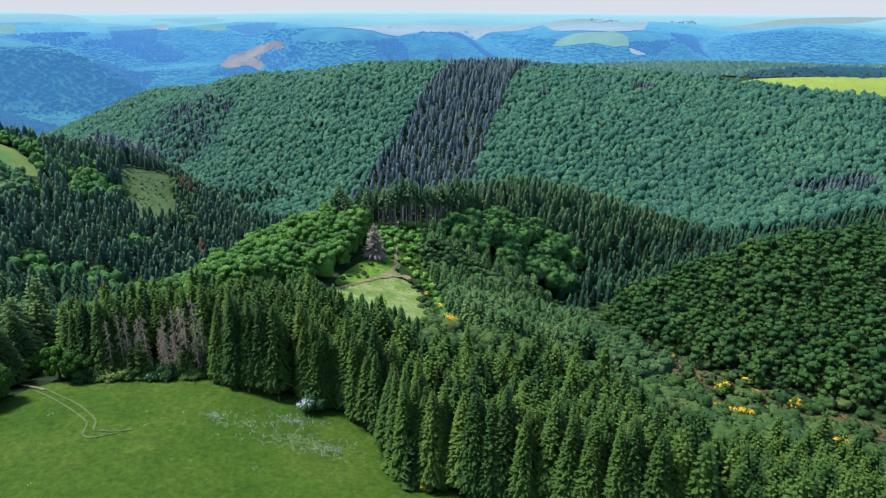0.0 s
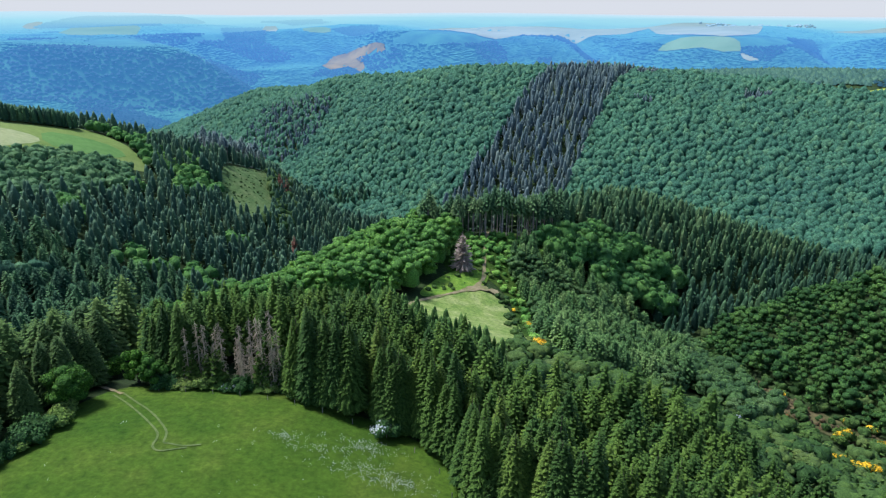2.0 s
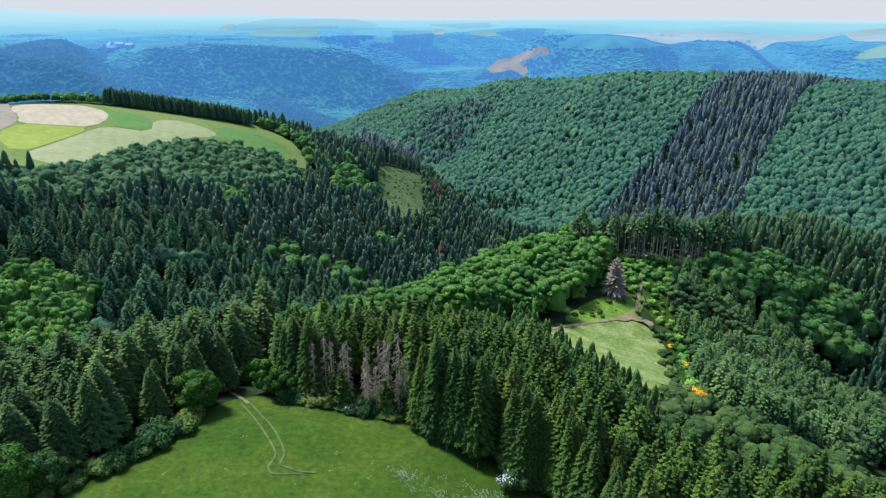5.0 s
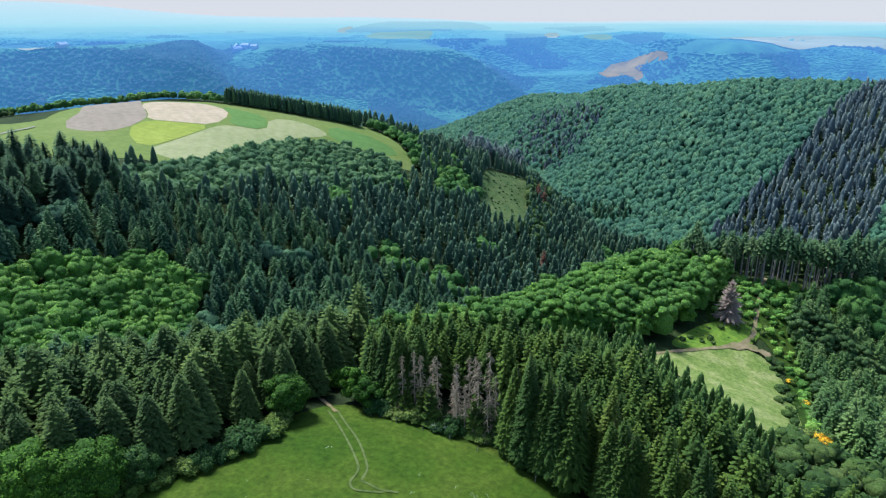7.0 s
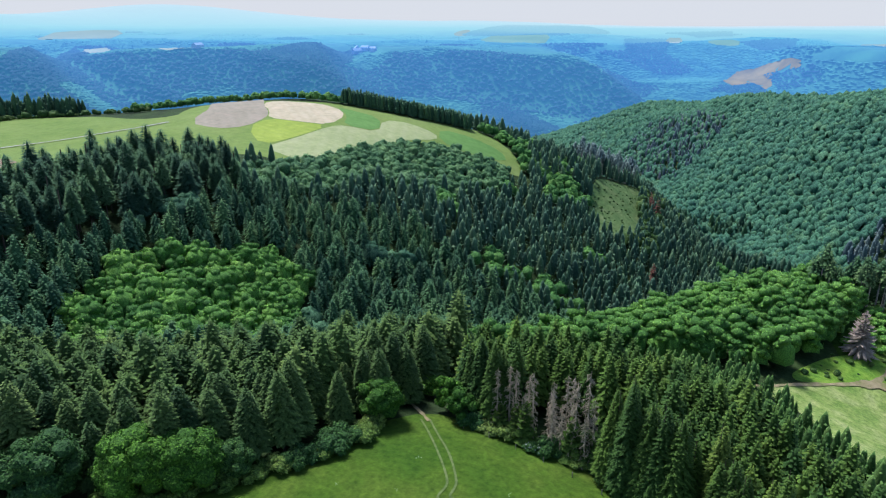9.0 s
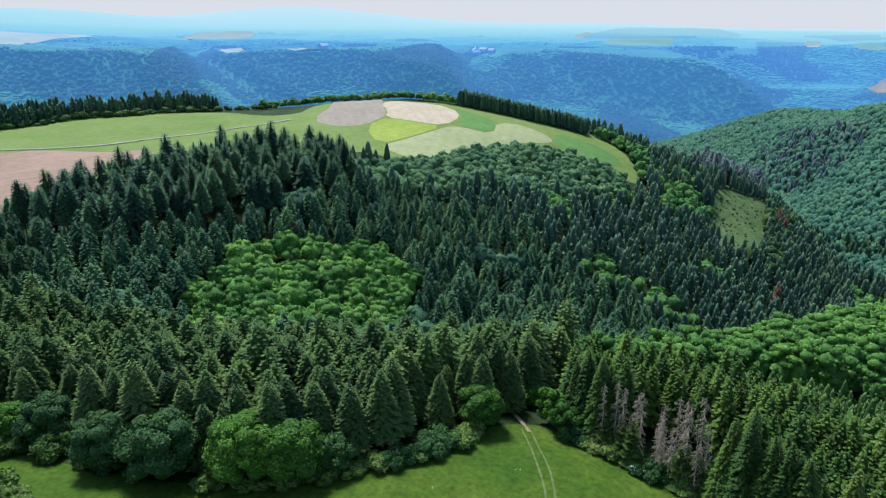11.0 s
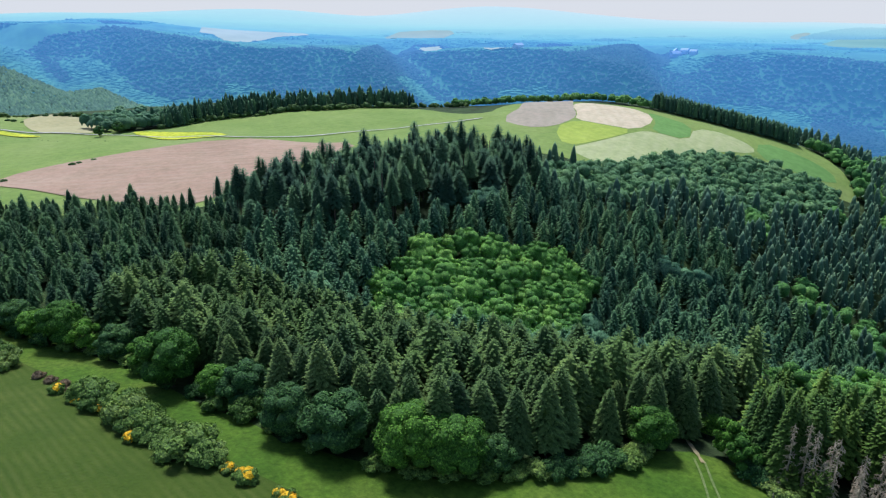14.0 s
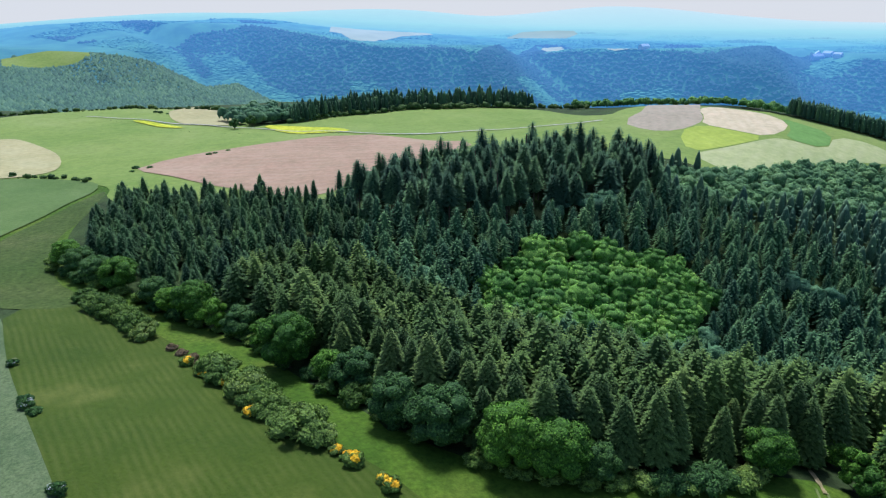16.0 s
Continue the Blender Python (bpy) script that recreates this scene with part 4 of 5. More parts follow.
RIM_LEAF = [(-304, 230), (-298, 288), (-312, 365), (-298, 412), (-270, 440), (-246, 400), (-250, 330), (-258, 270), (-272, 234)]
BELT = [(-128, 196), (-108, 194), (-92, 220), (-74, 227), (-58, 229), (-48, 237), (-40, 253), (-35, 268), (-30, 290), (-34, 306), (-56, 340), (-90, 330), (-118, 290), (-134, 245)]
YOUNG = [(-90, 196), (-66, 192), (-34, 182), (-16, 170), (-6, 166), (-6, 184), (-22, 200), (-36, 218), (-46, 230), (-60, 224), (-76, 222), (-90, 212)]
KNOLL = [(-42, 304), (-18, 311), (4, 323), (25, 351), (50, 357), (78, 364), (104, 394), (160, 440), (200, 490), (170, 510), (120, 490), (60, 450), (0, 400), (-50, 345)]
KNOLL_LEAF = [(-2, 304), (4, 321), (25, 348), (50, 354), (76, 358), (62, 322), (32, 308), (12, 302)]
RIGHT_LEAF = [(-12, 290), (-4, 304), (18, 309), (40, 314), (58, 300), (60, 262), (52, 225), (42, 207), (21, 200), (6, 206), (1, 225), (0, 250), (-6, 268)]
DOME = [(76, 304), (74, 262), (88, 238), (104, 222), (121, 211), (141, 198), (214, 156), (300, 176), (330, 360), (240, 372), (150, 362), (112, 352), (92, 330)]
VALLEY_DARK = [(54, 316), (78, 362), (104, 394), (160, 440), (200, 490), (300, 530), (430, 535), (420, 470), (300, 445), (200, 420), (120, 368), (96, 336), (72, 306), (60, 300)]
WEDGE = [(14, 862), (108, 880), (58, 730), (18, 596), (-90, 612), (-40, 690)]
GREY = [(-378, 930), (-330, 935), (-246, 856), (-250, 800), (-270, 752), (-330, 790), (-372, 850)]
HILLSIDE = [(-640, 1190), (-450, 1110), (-270, 960), (-110, 850), (80, 900), (230, 830), (330, 760), (442, 702), (560, 690), (480, 500), (430, 545), (280, 530), (140, 500), (30, 530), (-80, 580), (-190, 640), (-330, 720), (-480, 820), (-640, 960)]
LEFT_WOOD = [(-112, 172), (-140, 156), (-196, 92), (-240, 70), (-300, 84), (-312, 200), (-308, 264), (-250, 330), (-258, 450), (-290, 500), (-330, 490), (-400, 530), (-560, 600), (-480, 820), (-330, 720), (-190, 640), (-80, 580), (-40, 540), (-20, 420), (-60, 336), (-110, 330), (-135, 280)]
SCRUB_SLOPE = [(4, 200), (-3, 190), (-7, 172), (-4, 158), (1, 152), (14, 149), (34, 147), (56, 145), (78, 138), (96, 120), (112, 90), (170, 100), (140, 172), (108, 198), (82, 224), (66, 246), (62, 205), (24, 195)]
SCRUB_FLOOR = [(66, 300), (78, 318), (90, 276), (116, 238), (156, 210), (230, 160), (230, 110), (150, 150), (110, 196), (74, 240)]
HILL_LEFT = [(-790, -40), (-830, -260), (-1250, -460), (-1450, -300), (-1420, 80), (-1320, 230), (-1150, 170), (-960, 60)]
GULLY_TOP = [(-262, 556), (-264, 582), (-248, 610), (-262, 640), (-306, 616), (-290, 566)]
GORSE_SLOPE = [(85, 192), (88, 191.5), (91, 190), (93, 186), (94, 189), (110, 172), (113, 171.5), (115, 172.5), (97, 212), (107, 209), (118, 203)]
DEAD_GAP = [(-77, 139), (-53, 139), (-51, 162), (-75, 162)]

front = free(sown(FRONT, 3.6, 1), (DEAD_GAP,))
front = np.concatenate([front, rows_along([(-52, 144), (-45, 143), (-33, 140), (-15.5, 135), (-10.5, 121), (-6, 114.5), (4, 109.5), (30, 93)], 1.2, 2.7, 83)])
front_edge = off_line(front, MEADOW_LINE[:10]) < 8.0
firs = free(sown(FIRS, 5.8, 2))
firs_edge = off_line(firs, [(-96, 148), (-99, 120), (-104, 100), (-118, 80), (-134, 71), (-156, 60)]) < 11
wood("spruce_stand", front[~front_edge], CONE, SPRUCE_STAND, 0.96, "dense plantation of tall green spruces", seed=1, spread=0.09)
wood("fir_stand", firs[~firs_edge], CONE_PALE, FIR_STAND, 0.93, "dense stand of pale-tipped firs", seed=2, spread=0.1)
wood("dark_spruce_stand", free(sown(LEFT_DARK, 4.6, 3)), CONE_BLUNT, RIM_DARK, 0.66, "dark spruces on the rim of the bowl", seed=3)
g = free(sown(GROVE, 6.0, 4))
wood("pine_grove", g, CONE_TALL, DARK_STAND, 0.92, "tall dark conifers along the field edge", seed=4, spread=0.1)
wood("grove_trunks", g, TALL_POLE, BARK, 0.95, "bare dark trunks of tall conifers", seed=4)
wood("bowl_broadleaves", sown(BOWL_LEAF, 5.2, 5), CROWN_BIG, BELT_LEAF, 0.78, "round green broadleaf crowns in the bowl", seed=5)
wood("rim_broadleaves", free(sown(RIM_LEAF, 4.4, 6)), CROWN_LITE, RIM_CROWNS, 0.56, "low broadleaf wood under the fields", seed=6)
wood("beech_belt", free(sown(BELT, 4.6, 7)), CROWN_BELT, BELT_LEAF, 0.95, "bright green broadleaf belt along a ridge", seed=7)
kn = free(sown(KNOLL, 4.6, 8))
kn_edge = off_line(kn, [(-46, 304), (-18, 308), (4, 318)]) < 8
wood("knoll_conifers", kn[~kn_edge], CONE_FAR, KNOLL_STAND, 0.85, "conifers on the knoll", seed=8)
ke = sown(band([(-50, 306), (-40, 304), (-18, 310), (4, 320), (14, 328)], 7), 2.9, 36)
wood("knoll_edge_conifers", ke, CONE_POLE, KNOLL_STAND, 0.95, "tall thinning spruces at the edge of a clearing", seed=9)
wood("knoll_edge_trunks", ke, POLE, PALE_BARK, 1.0, "bare grey trunks at the wood edge", seed=9)
wood("young_conifers", free(sown(YOUNG, 3.2, 39)), CONE_FAR, YOUNG_STAND, 0.42, "bright young conifers beside a clearing", seed=80, spread=0.25)
wood("knoll_broadleaves", free(sown(KNOLL_LEAF, 5.6, 9)), CROWN_BIG, BEECH, 1.0, "large round broadleaf crowns", seed=10)
rl = free(sown(RIGHT_LEAF, 4.2, 10), (KNOLL_LEAF,))
rl_fir = waves(rl[:, 0], rl[:, 1], 40, 31) > -0.35
wood("slope_broadleaves", rl[~rl_fir], CROWN_BELT, SLOPE_LEAF, 0.66, "grey-green broadleaves on the slope", seed=11)
wood("slope_conifers", rl[rl_fir], CONE_SOFT, SLOPE_LEAF, 0.82, "scattered conifers on the slope", seed=12)
wood("valley_broadleaves", free(sown([(54, 225), (56, 306), (62, 302), (72, 300), (70, 262), (76, 238), (80, 222), (66, 206)], 5.0, 37)), CROWN_BIG, SLOPE_LEAF, 0.66, "broadleaf crowns in the valley bottom", seed=72)
dome = free(sown(DOME, 5.3, 11))
seen = (dome[:, 0] < 222) & (dome[:, 1] < 345)
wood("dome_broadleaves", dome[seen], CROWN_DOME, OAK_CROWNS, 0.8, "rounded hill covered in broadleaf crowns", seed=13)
wood("valley_conifers", sown(VALLEY_DARK, 6.0, 12), CONE_FAR, DARK_STAND, 0.8, "dark conifers in the valley", seed=14)
wood("wedge_conifers", sown(WEDGE, 6.6, 13), CONE_FAR, HAZED_STAND, 0.95, "dark wedge of conifers on the hillside", seed=15)
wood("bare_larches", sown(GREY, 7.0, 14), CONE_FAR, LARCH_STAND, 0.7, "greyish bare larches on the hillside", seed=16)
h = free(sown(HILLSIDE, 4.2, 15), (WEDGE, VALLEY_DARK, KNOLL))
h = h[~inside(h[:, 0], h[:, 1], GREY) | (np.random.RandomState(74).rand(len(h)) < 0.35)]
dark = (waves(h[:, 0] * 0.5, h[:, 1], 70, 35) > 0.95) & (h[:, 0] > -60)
wood("hillside_conifers", h[dark], CONE_FAR, HAZED_STAND, 0.62, "dark streaks of conifers in the hillside wood", seed=70)
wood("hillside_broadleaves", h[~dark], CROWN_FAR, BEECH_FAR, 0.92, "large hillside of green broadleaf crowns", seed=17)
lw = free(sown(LEFT_WOOD, 6.2, 16), (BELT, YOUNG, FIRS, FRONT, GROVE, BOWL_LEAF, RIM_LEAF, KNOLL, LEFT_DARK, GULLY_TOP))
close = np.hypot(lw[:, 0], lw[:, 1]) < 360
pick = (waves(lw[:, 0], lw[:, 1], 90, 8) + 0.5 * waves(lw[:, 0], lw[:, 1], 35, 9)) > np.where(close, 0.65, 0.6)
wood("bowl_conifers", lw[~pick & close], CONE_BLUNT, NEAR_DARK, 0.82, "dark conifers in the wooded bowl", seed=18)
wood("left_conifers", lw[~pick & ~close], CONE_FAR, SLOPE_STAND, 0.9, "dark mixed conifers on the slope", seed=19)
wood("bowl_mixed_broadleaves", lw[pick & close], CROWN_MID, MIXED, 0.7, "broadleaf crowns among the conifers", seed=20)
wood("left_broadleaves", lw[pick & ~close], CROWN_LITE, BEECH, 0.72, "broadleaf crowns among far conifers", seed=71)
gt = sown(GULLY_TOP, 6.0, 17)
wood("gully_conifers", gt, CONE_POLE, HAZED_STAND, 1.15, "tall conifers above a cleared slope", seed=21)
wood("gully_trunks", gt, POLE, PALE_BARK, 1.15, "bare purplish trunks above a cleared slope", seed=21)
dr = sown(band([(-246, 625), (-222, 652), (-196, 664), (-165, 668)], 16), 5.0, 61)
wood("valley_row_conifers", dr, CONE_FAR, DARK_STAND, 0.95, "dark row of conifers behind the cleared slope", seed=75)
SHRUB_MID = [canopy(w, 0.0, h, 3, 26, 0.4, s, 1) for s, w, h in ((51, 2.2, 3.6), (52, 1.8, 3.0), (53, 2.5, 4.0))]
ss = free(sown(SCRUB_SLOPE, 4.2, 18))
ss = ss[np.min(np.hypot(ss[:, None, 0] - [p[0] - 2 for p in GORSE_SLOPE], ss[:, None, 1] - [p[1] - 4 for p in GORSE_SLOPE]), axis=1) > 5]
wood("slope_scrub", ss, SHRUB_MID, SCRUB, 1.1, "bright scrub and young trees on the slope", seed=22, spread=0.3)
vs = sown(SCRUB_FLOOR, 4.6, 19)
strip = inside(vs[:, 0], vs[:, 1], HEATH_LINE)
chance = np.random.RandomState(67).rand(len(vs))
wood("valley_scrub", vs[~strip | (chance < 0.7)], SHRUB_MID, SCRUB, 0.8, "scattered scrub on the valley floor", seed=23, spread=0.4)
hs = sown(HEATH_LINE, 2.4, 68)
wood("heath_scrub", hs[waves(hs[:, 0], hs[:, 1], 14, 69) > -0.2], SHRUB_MID, HEATH_TWIGS, 0.34, "low brown heath bushes on the valley floor", seed=79, spread=0.4)
gs = sown([(-249, 528), (-242, 596), (-222, 560), (-202, 514), (-194, 484), (-204, 462), (-236, 500)], 4.2, 62)
wood("gully_scrub", gs[waves(gs[:, 0], gs[:, 1], 30, 63) > -0.3], SHRUB_MID, SCRUB, 0.3, "low scrub dotted over the cleared slope", seed=76, spread=0.4)
gl = sown(band([(-190, 474), (-194, 512), (-212, 556), (-226, 592), (-205, 610)], 20), 6.5, 64)
wood("gully_broadleaves", free(gl), CROWN_LITE, SCRUB, 0.8, "light green broadleaves beside the cleared slope", seed=77)
cl = free(sown([(-34, 268), (-30, 304), (2, 318), (8, 300), (-12, 290), (-6, 268), (0, 250), (1, 225), (6, 206), (8, 196), (2, 200), (-1, 225), (-4, 252), (-14, 268), (-18, 282), (-26, 270)], 3.4, 20))
ci = sown([(-42, 246), (-34, 266), (-22, 274), (-17, 282), (-14, 262), (-9, 258), (-3, 240), (1, 214), (-4, 204), (-8, 224), (-10, 248), (-18, 262), (-36, 248)], 3.0, 65)
wood("clearing_edge_scrub", ci[np.random.RandomState(66).rand(len(ci)) < 0.55], SHRUB_MID, SCRUB, 0.4, "small bushes straggling into a clearing", seed=78, spread=0.4)
wood("clearing_scrub", cl, SHRUB_MID, BELT_LEAF, 0.6, "low shrubs round a clearing", seed=24, spread=0.3)


# hedges and lines of trees on the plateau
LINE_A = [(-540, 84), (-562, 135), (-572, 185), (-566, 237), (-548, 284)]
wood("plateau_conifers", rows_along(LINE_A, 20, 4.0, 21), CONE_FAR, DARK_STAND, 0.85, "line of dark conifers along the plateau edge", seed=25, spread=0.2)
wood("plateau_hedge", rows_along([(-532, 84), (-552, 137), (-560, 186), (-552, 236), (-532, 286), (-505, 312)], 6, 3.6, 22), SHRUB_MID, SCRUB, 1.05, "light green hedge along a field", seed=26, spread=0.3)
wood("plateau_broadleaves", sown([(-556, 96), (-532, 82), (-522, 58), (-548, 36), (-580, 60)], 6.5, 23), CROWN_MID, MIXED, 0.75, "clump of broadleaf trees on the plateau", seed=27)
wood("hilltop_hedge", rows_along([(-520, 300), (-494, 330), (-484, 368), (-462, 392), (-428, 404), (-396, 410)], 9, 4.2, 24), CROWN_MID, BEECH, 0.45, "green hedge of low trees behind the fields", seed=28)
wood("hilltop_conifers", rows_along([(-402, 412), (-384, 420), (-360, 444), (-346, 464), (-332, 478)], 14, 2.5, 25), CONE_FAR, DARK_STAND, 0.8, "dark spruce shelter belt behind the fields", seed=29, spread=0.05)
wood("hilltop_broadleaves", free(sown([(-330, 486), (-300, 478), (-272, 456), (-250, 470), (-256, 520), (-300, 530)], 5.6, 26)), CROWN_MID, BEECH, 0.52, "broadleaf scrub below the fields", seed=30, spread=0.25)
wood("field_hedge", rows_along([(-640, -90), (-542, -16), (-480, 47), (-460, 118)], 1.2, 1.5, 27), SHRUB_MID, SCRUB, 0.14, "thin hedge line between fields", seed=31, spread=0.4)
wood("soil_hedge", rows_along([(-399, -8), (-407, 9), (-419, 39), (-429, 78), (-456, 122)], 1.4, 1.5, 38), SHRUB_MID, SCRUB, 0.13, "thin hedge beside a tilled field", seed=73, spread=0.4)
wood("low_hedge", rows_along([(-405, -70), (-392, -46), (-378, -26)], 3.0, 2.6, 28), SHRUB_MID, SCRUB, 0.5, "low dark hedge between fields", seed=32, spread=0.3)
wood("back_hedge", rows_along([(-640, -150), (-652, -60), (-640, 10), (-600, 60)], 6, 4.0, 29), SHRUB_MID, SCRUB, 0.8, "hedge along the back of the pastures", seed=33, spread=0.4)

# ---- the far land ----
far_fields = [
    ("felled_slope", [(-534, 1703), (-579, 1909), (-516, 1929), (-407, 1849), (-395, 1818), (-471, 1865), (-437, 1771)], FAR_HEATH, "orange-brown felled slope"),
    ("far_pasture", [(267, 1849), (347, 1830), (449, 1783), (434, 1685), (303, 1803)], FAR_GREEN, "pale green distant pasture"),
    ("far_field", [(433, 1711), (477, 1673), (437, 1668)], FAR_FIELD, "pale distant field"),
    ("far_field", [(-420, 2435), (-301, 2718), (32, 2655), (361, 2671), (299, 2210), (26, 2102), (-230, 1816)], FAR_FIELD, "pale distant fields on the plateau"),
    ("far_field", [(370, 2742), (756, 2770), (590, 2093), (433, 1778), (363, 1916), (301, 2226)], FAR_FIELD, "pale distant fields on the plateau"),
    ("far_field", [(826, 2354), (2140, 3566), (1518, 2521), (942, 2370)], FAR_FIELD, "pale distant fields on the plateau"),
    ("far_field", [(-996, 2496), (-939, 2551), (-750, 2033), (-798, 2014)], FAR_FIELD, "pale distant field"),
    ("far_pasture", [(-719, 2129), (-643, 2178), (-611, 2062), (-685, 2047)], FAR_GREEN, "pale green distant pasture"),
    ("far_pasture", [(-1489, 2080), (-1428, 2370), (-1161, 2035), (-1067, 1545)], FAR_GREEN, "pale green distant pasture"),
    ("far_field", [(-1637, 2129), (-1727, 2353), (-1536, 2095), (-1560, 2046)], FAR_FIELD, "pale distant field"),
    ("far_field", [(-1421, 842), (-1651, 1080), (-1353, 938), (-1382, 861)], FAR_FIELD, "pale distant field"),
    ("far_field", [(-1910, 304), (-2504, 492), (-1968, 662), (-1851, 452), (-1520, 310), (-1877, 363)], FAR_FIELD, "pale distant fields"),
    ("far_field", [(-2369, 989), (-2471, 1304), (-2251, 1224), (-1898, 850)], FAR_FIELD, "pale distant fields"),
    ("far_field", [(-1765, 832), (-1766, 942), (-1499, 776)], FAR_FIELD, "pale distant field"),
    ("far_pasture", [(-1450, -323), (-1462, -181), (-1398, -174), (-1381, -260), (-1363, -305)], PASTURE, "pale green field on a hill"),
]
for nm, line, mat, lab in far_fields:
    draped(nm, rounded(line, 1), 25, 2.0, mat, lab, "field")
far_open = [rounded(f[1], 1) for f in far_fields]
far_at = sown([(-2300, -700), (-2400, 1600), (-1700, 2250), (-300, 2650), (900, 2600), (1500, 2300), (1500, 900), (700, 1000), (200, 1150), (-500, 1250), (-800, 900), (-1000, 500), (-1080, 200)], 8.6, 30)
out = np.hypot(far_at[:, 0], far_at[:, 1])
bear = np.degrees(np.arctan2(-far_at[:, 0], far_at[:, 1]))
level = height(far_at[:, 0], far_at[:, 1])
keep = (out > 1060) & (out < 2700) & (bear > -40) & (bear < 112)
keep &= ~((waves(far_at[:, 0], far_at[:, 1], 420, 21) > 0.1) & (level > -16) & (out > 1700))
for p in far_open + [HILL_LEFT]:
    keep &= ~inside(far_at[:, 0], far_at[:, 1], p)
far_at = far_at[keep]
DARK_BLOCKS = [
    [(-1054, 2305), (-976, 2469), (-761, 1950), (-836, 1849)],
    [(-1068, 2682), (-802, 2723), (-903, 2590)],
    [(-634, 2147), (-532, 2356), (-449, 1915)],
    [(-487, 1869), (-372, 1815), (-337, 1771), (-422, 1767)],
    [(347, 825), (700, 1000), (640, 800), (473, 780), (338, 796)],
    [(-1263, 938), (-1242, 996), (-1357, 1350), (-1219, 1214), (-1081, 957), (-1215, 887)],
    [(-1565, 2084), (-1926, 2907), (-1750, 3192), (-1243, 2590), (-1271, 2166)],
    [(-1056, 2646), (-896, 2907), (-819, 2663)],
    [(-1378, 529), (-1798, 856), (-1510, 752), (-1281, 571), (-1325, 495), (-1365, 452)],
    [(-909, 1293), (-843, 1348), (-707, 1283), (-620, 1080), (-740, 1080)],
]
for p in DARK_BLOCKS:
    far_at = far_at[~inside(far_at[:, 0], far_at[:, 1], p)]
# dark conifers go on slopes turned from the sun, painting their shaded flanks
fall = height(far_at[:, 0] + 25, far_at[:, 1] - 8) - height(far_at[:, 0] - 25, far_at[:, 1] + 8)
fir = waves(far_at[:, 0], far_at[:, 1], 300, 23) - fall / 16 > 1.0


def hump(seed, wide, high):
    """A far crown, seen as a small ragged hump."""
    q = np.random.RandomState(seed)
    n = 6
    ring = [(wide * q.uniform(0.75, 1.2) * math.cos(6.283 * k / n), wide * q.uniform(0.75, 1.2) * math.sin(6.283 * k / n), 1 + q.uniform(-1, 1)) for k in range(n)]
    return np.array(ring + [(q.normal(), q.normal(), high)]), np.array([(k, (k + 1) % n, n) for k in range(n)])


PEAK = [hump(s, 5.0, 4.6) for s in (44, 45, 46)]
BLOB = [hump(s, 5.8, 2.6) for s in (41, 42, 43, 47)]
wood("far_woods", far_at[~fir], BLOB, FAR_WOOD, 1.0, "distant wooded slopes, blue with painted haze", seed=40)
wood("far_conifers", far_at[fir], PEAK, FAR_FIR, 1.0, "dark blue distant conifers standing in for slope shade", seed=41)
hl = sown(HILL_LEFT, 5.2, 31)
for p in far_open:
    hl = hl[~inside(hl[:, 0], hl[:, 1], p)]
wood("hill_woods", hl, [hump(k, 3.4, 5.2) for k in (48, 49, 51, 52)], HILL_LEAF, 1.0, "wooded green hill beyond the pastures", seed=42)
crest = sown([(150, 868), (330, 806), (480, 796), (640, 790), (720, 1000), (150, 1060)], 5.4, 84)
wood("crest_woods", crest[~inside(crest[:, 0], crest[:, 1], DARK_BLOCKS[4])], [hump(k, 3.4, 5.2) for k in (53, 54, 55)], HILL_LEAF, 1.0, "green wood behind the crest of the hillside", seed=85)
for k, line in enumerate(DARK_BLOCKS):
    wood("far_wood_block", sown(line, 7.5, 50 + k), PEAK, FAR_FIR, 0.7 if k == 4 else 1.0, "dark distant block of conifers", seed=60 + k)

# ---- single trees, shrubs and small things ----


def thing(name, label, category, group=""):
    ob = new(name)
    ob.empty_display_size = 0.5
    return tagged(ob, label, category, group)


def at_ground(x, y, turn=0.0, size=1.0, tall=1.0, sink=0.15):
    z = float(height(x, y)[0]) - sink
    return pose(x, y, z, 0, 0, turn) @ Matrix.Diagonal((size, size, size * tall, 1))


def planted(models, places, seed, size=1.0, spread=0.12, tall=0.1):
    """Copies of the model trees at places; the models themselves take the first ones."""
    r = np.random.RandomState(seed)
    used = set()
    for i, (x, y) in enumerate(places):
        k = r.randint(len(models))
        m = at_ground(x, y, r.uniform(0, 360), size * (1 + spread * r.uniform(-1, 1)), 1 + tall * r.uniform(-1, 1))
        if k in used:
            copy_thing(models[k], m)
        else:
            used.add(k)
            models[k].matrix_basis = m
    for k, ob in enumerate(models):
        if k not in used:
            for o in (*ob.children, ob):
                bpy.data.objects.remove(o)


def conifer_model(name, crown, trunk_shape, needles, label, group):
    ob = thing(name, label, "tree", group)
    part("trunk", mesh_from("trunk", *trunk_shape, [BARK]), ob)
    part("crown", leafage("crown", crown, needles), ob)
    return ob


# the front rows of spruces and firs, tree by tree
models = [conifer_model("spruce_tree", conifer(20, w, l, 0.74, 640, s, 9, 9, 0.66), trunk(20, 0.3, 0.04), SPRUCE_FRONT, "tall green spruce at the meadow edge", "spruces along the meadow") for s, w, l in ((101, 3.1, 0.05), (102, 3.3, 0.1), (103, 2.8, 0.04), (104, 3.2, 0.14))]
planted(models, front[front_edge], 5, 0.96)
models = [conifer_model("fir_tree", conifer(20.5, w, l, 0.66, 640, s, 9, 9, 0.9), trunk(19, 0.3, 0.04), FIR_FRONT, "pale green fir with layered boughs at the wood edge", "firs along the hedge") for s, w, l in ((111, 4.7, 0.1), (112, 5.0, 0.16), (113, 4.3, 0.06))]
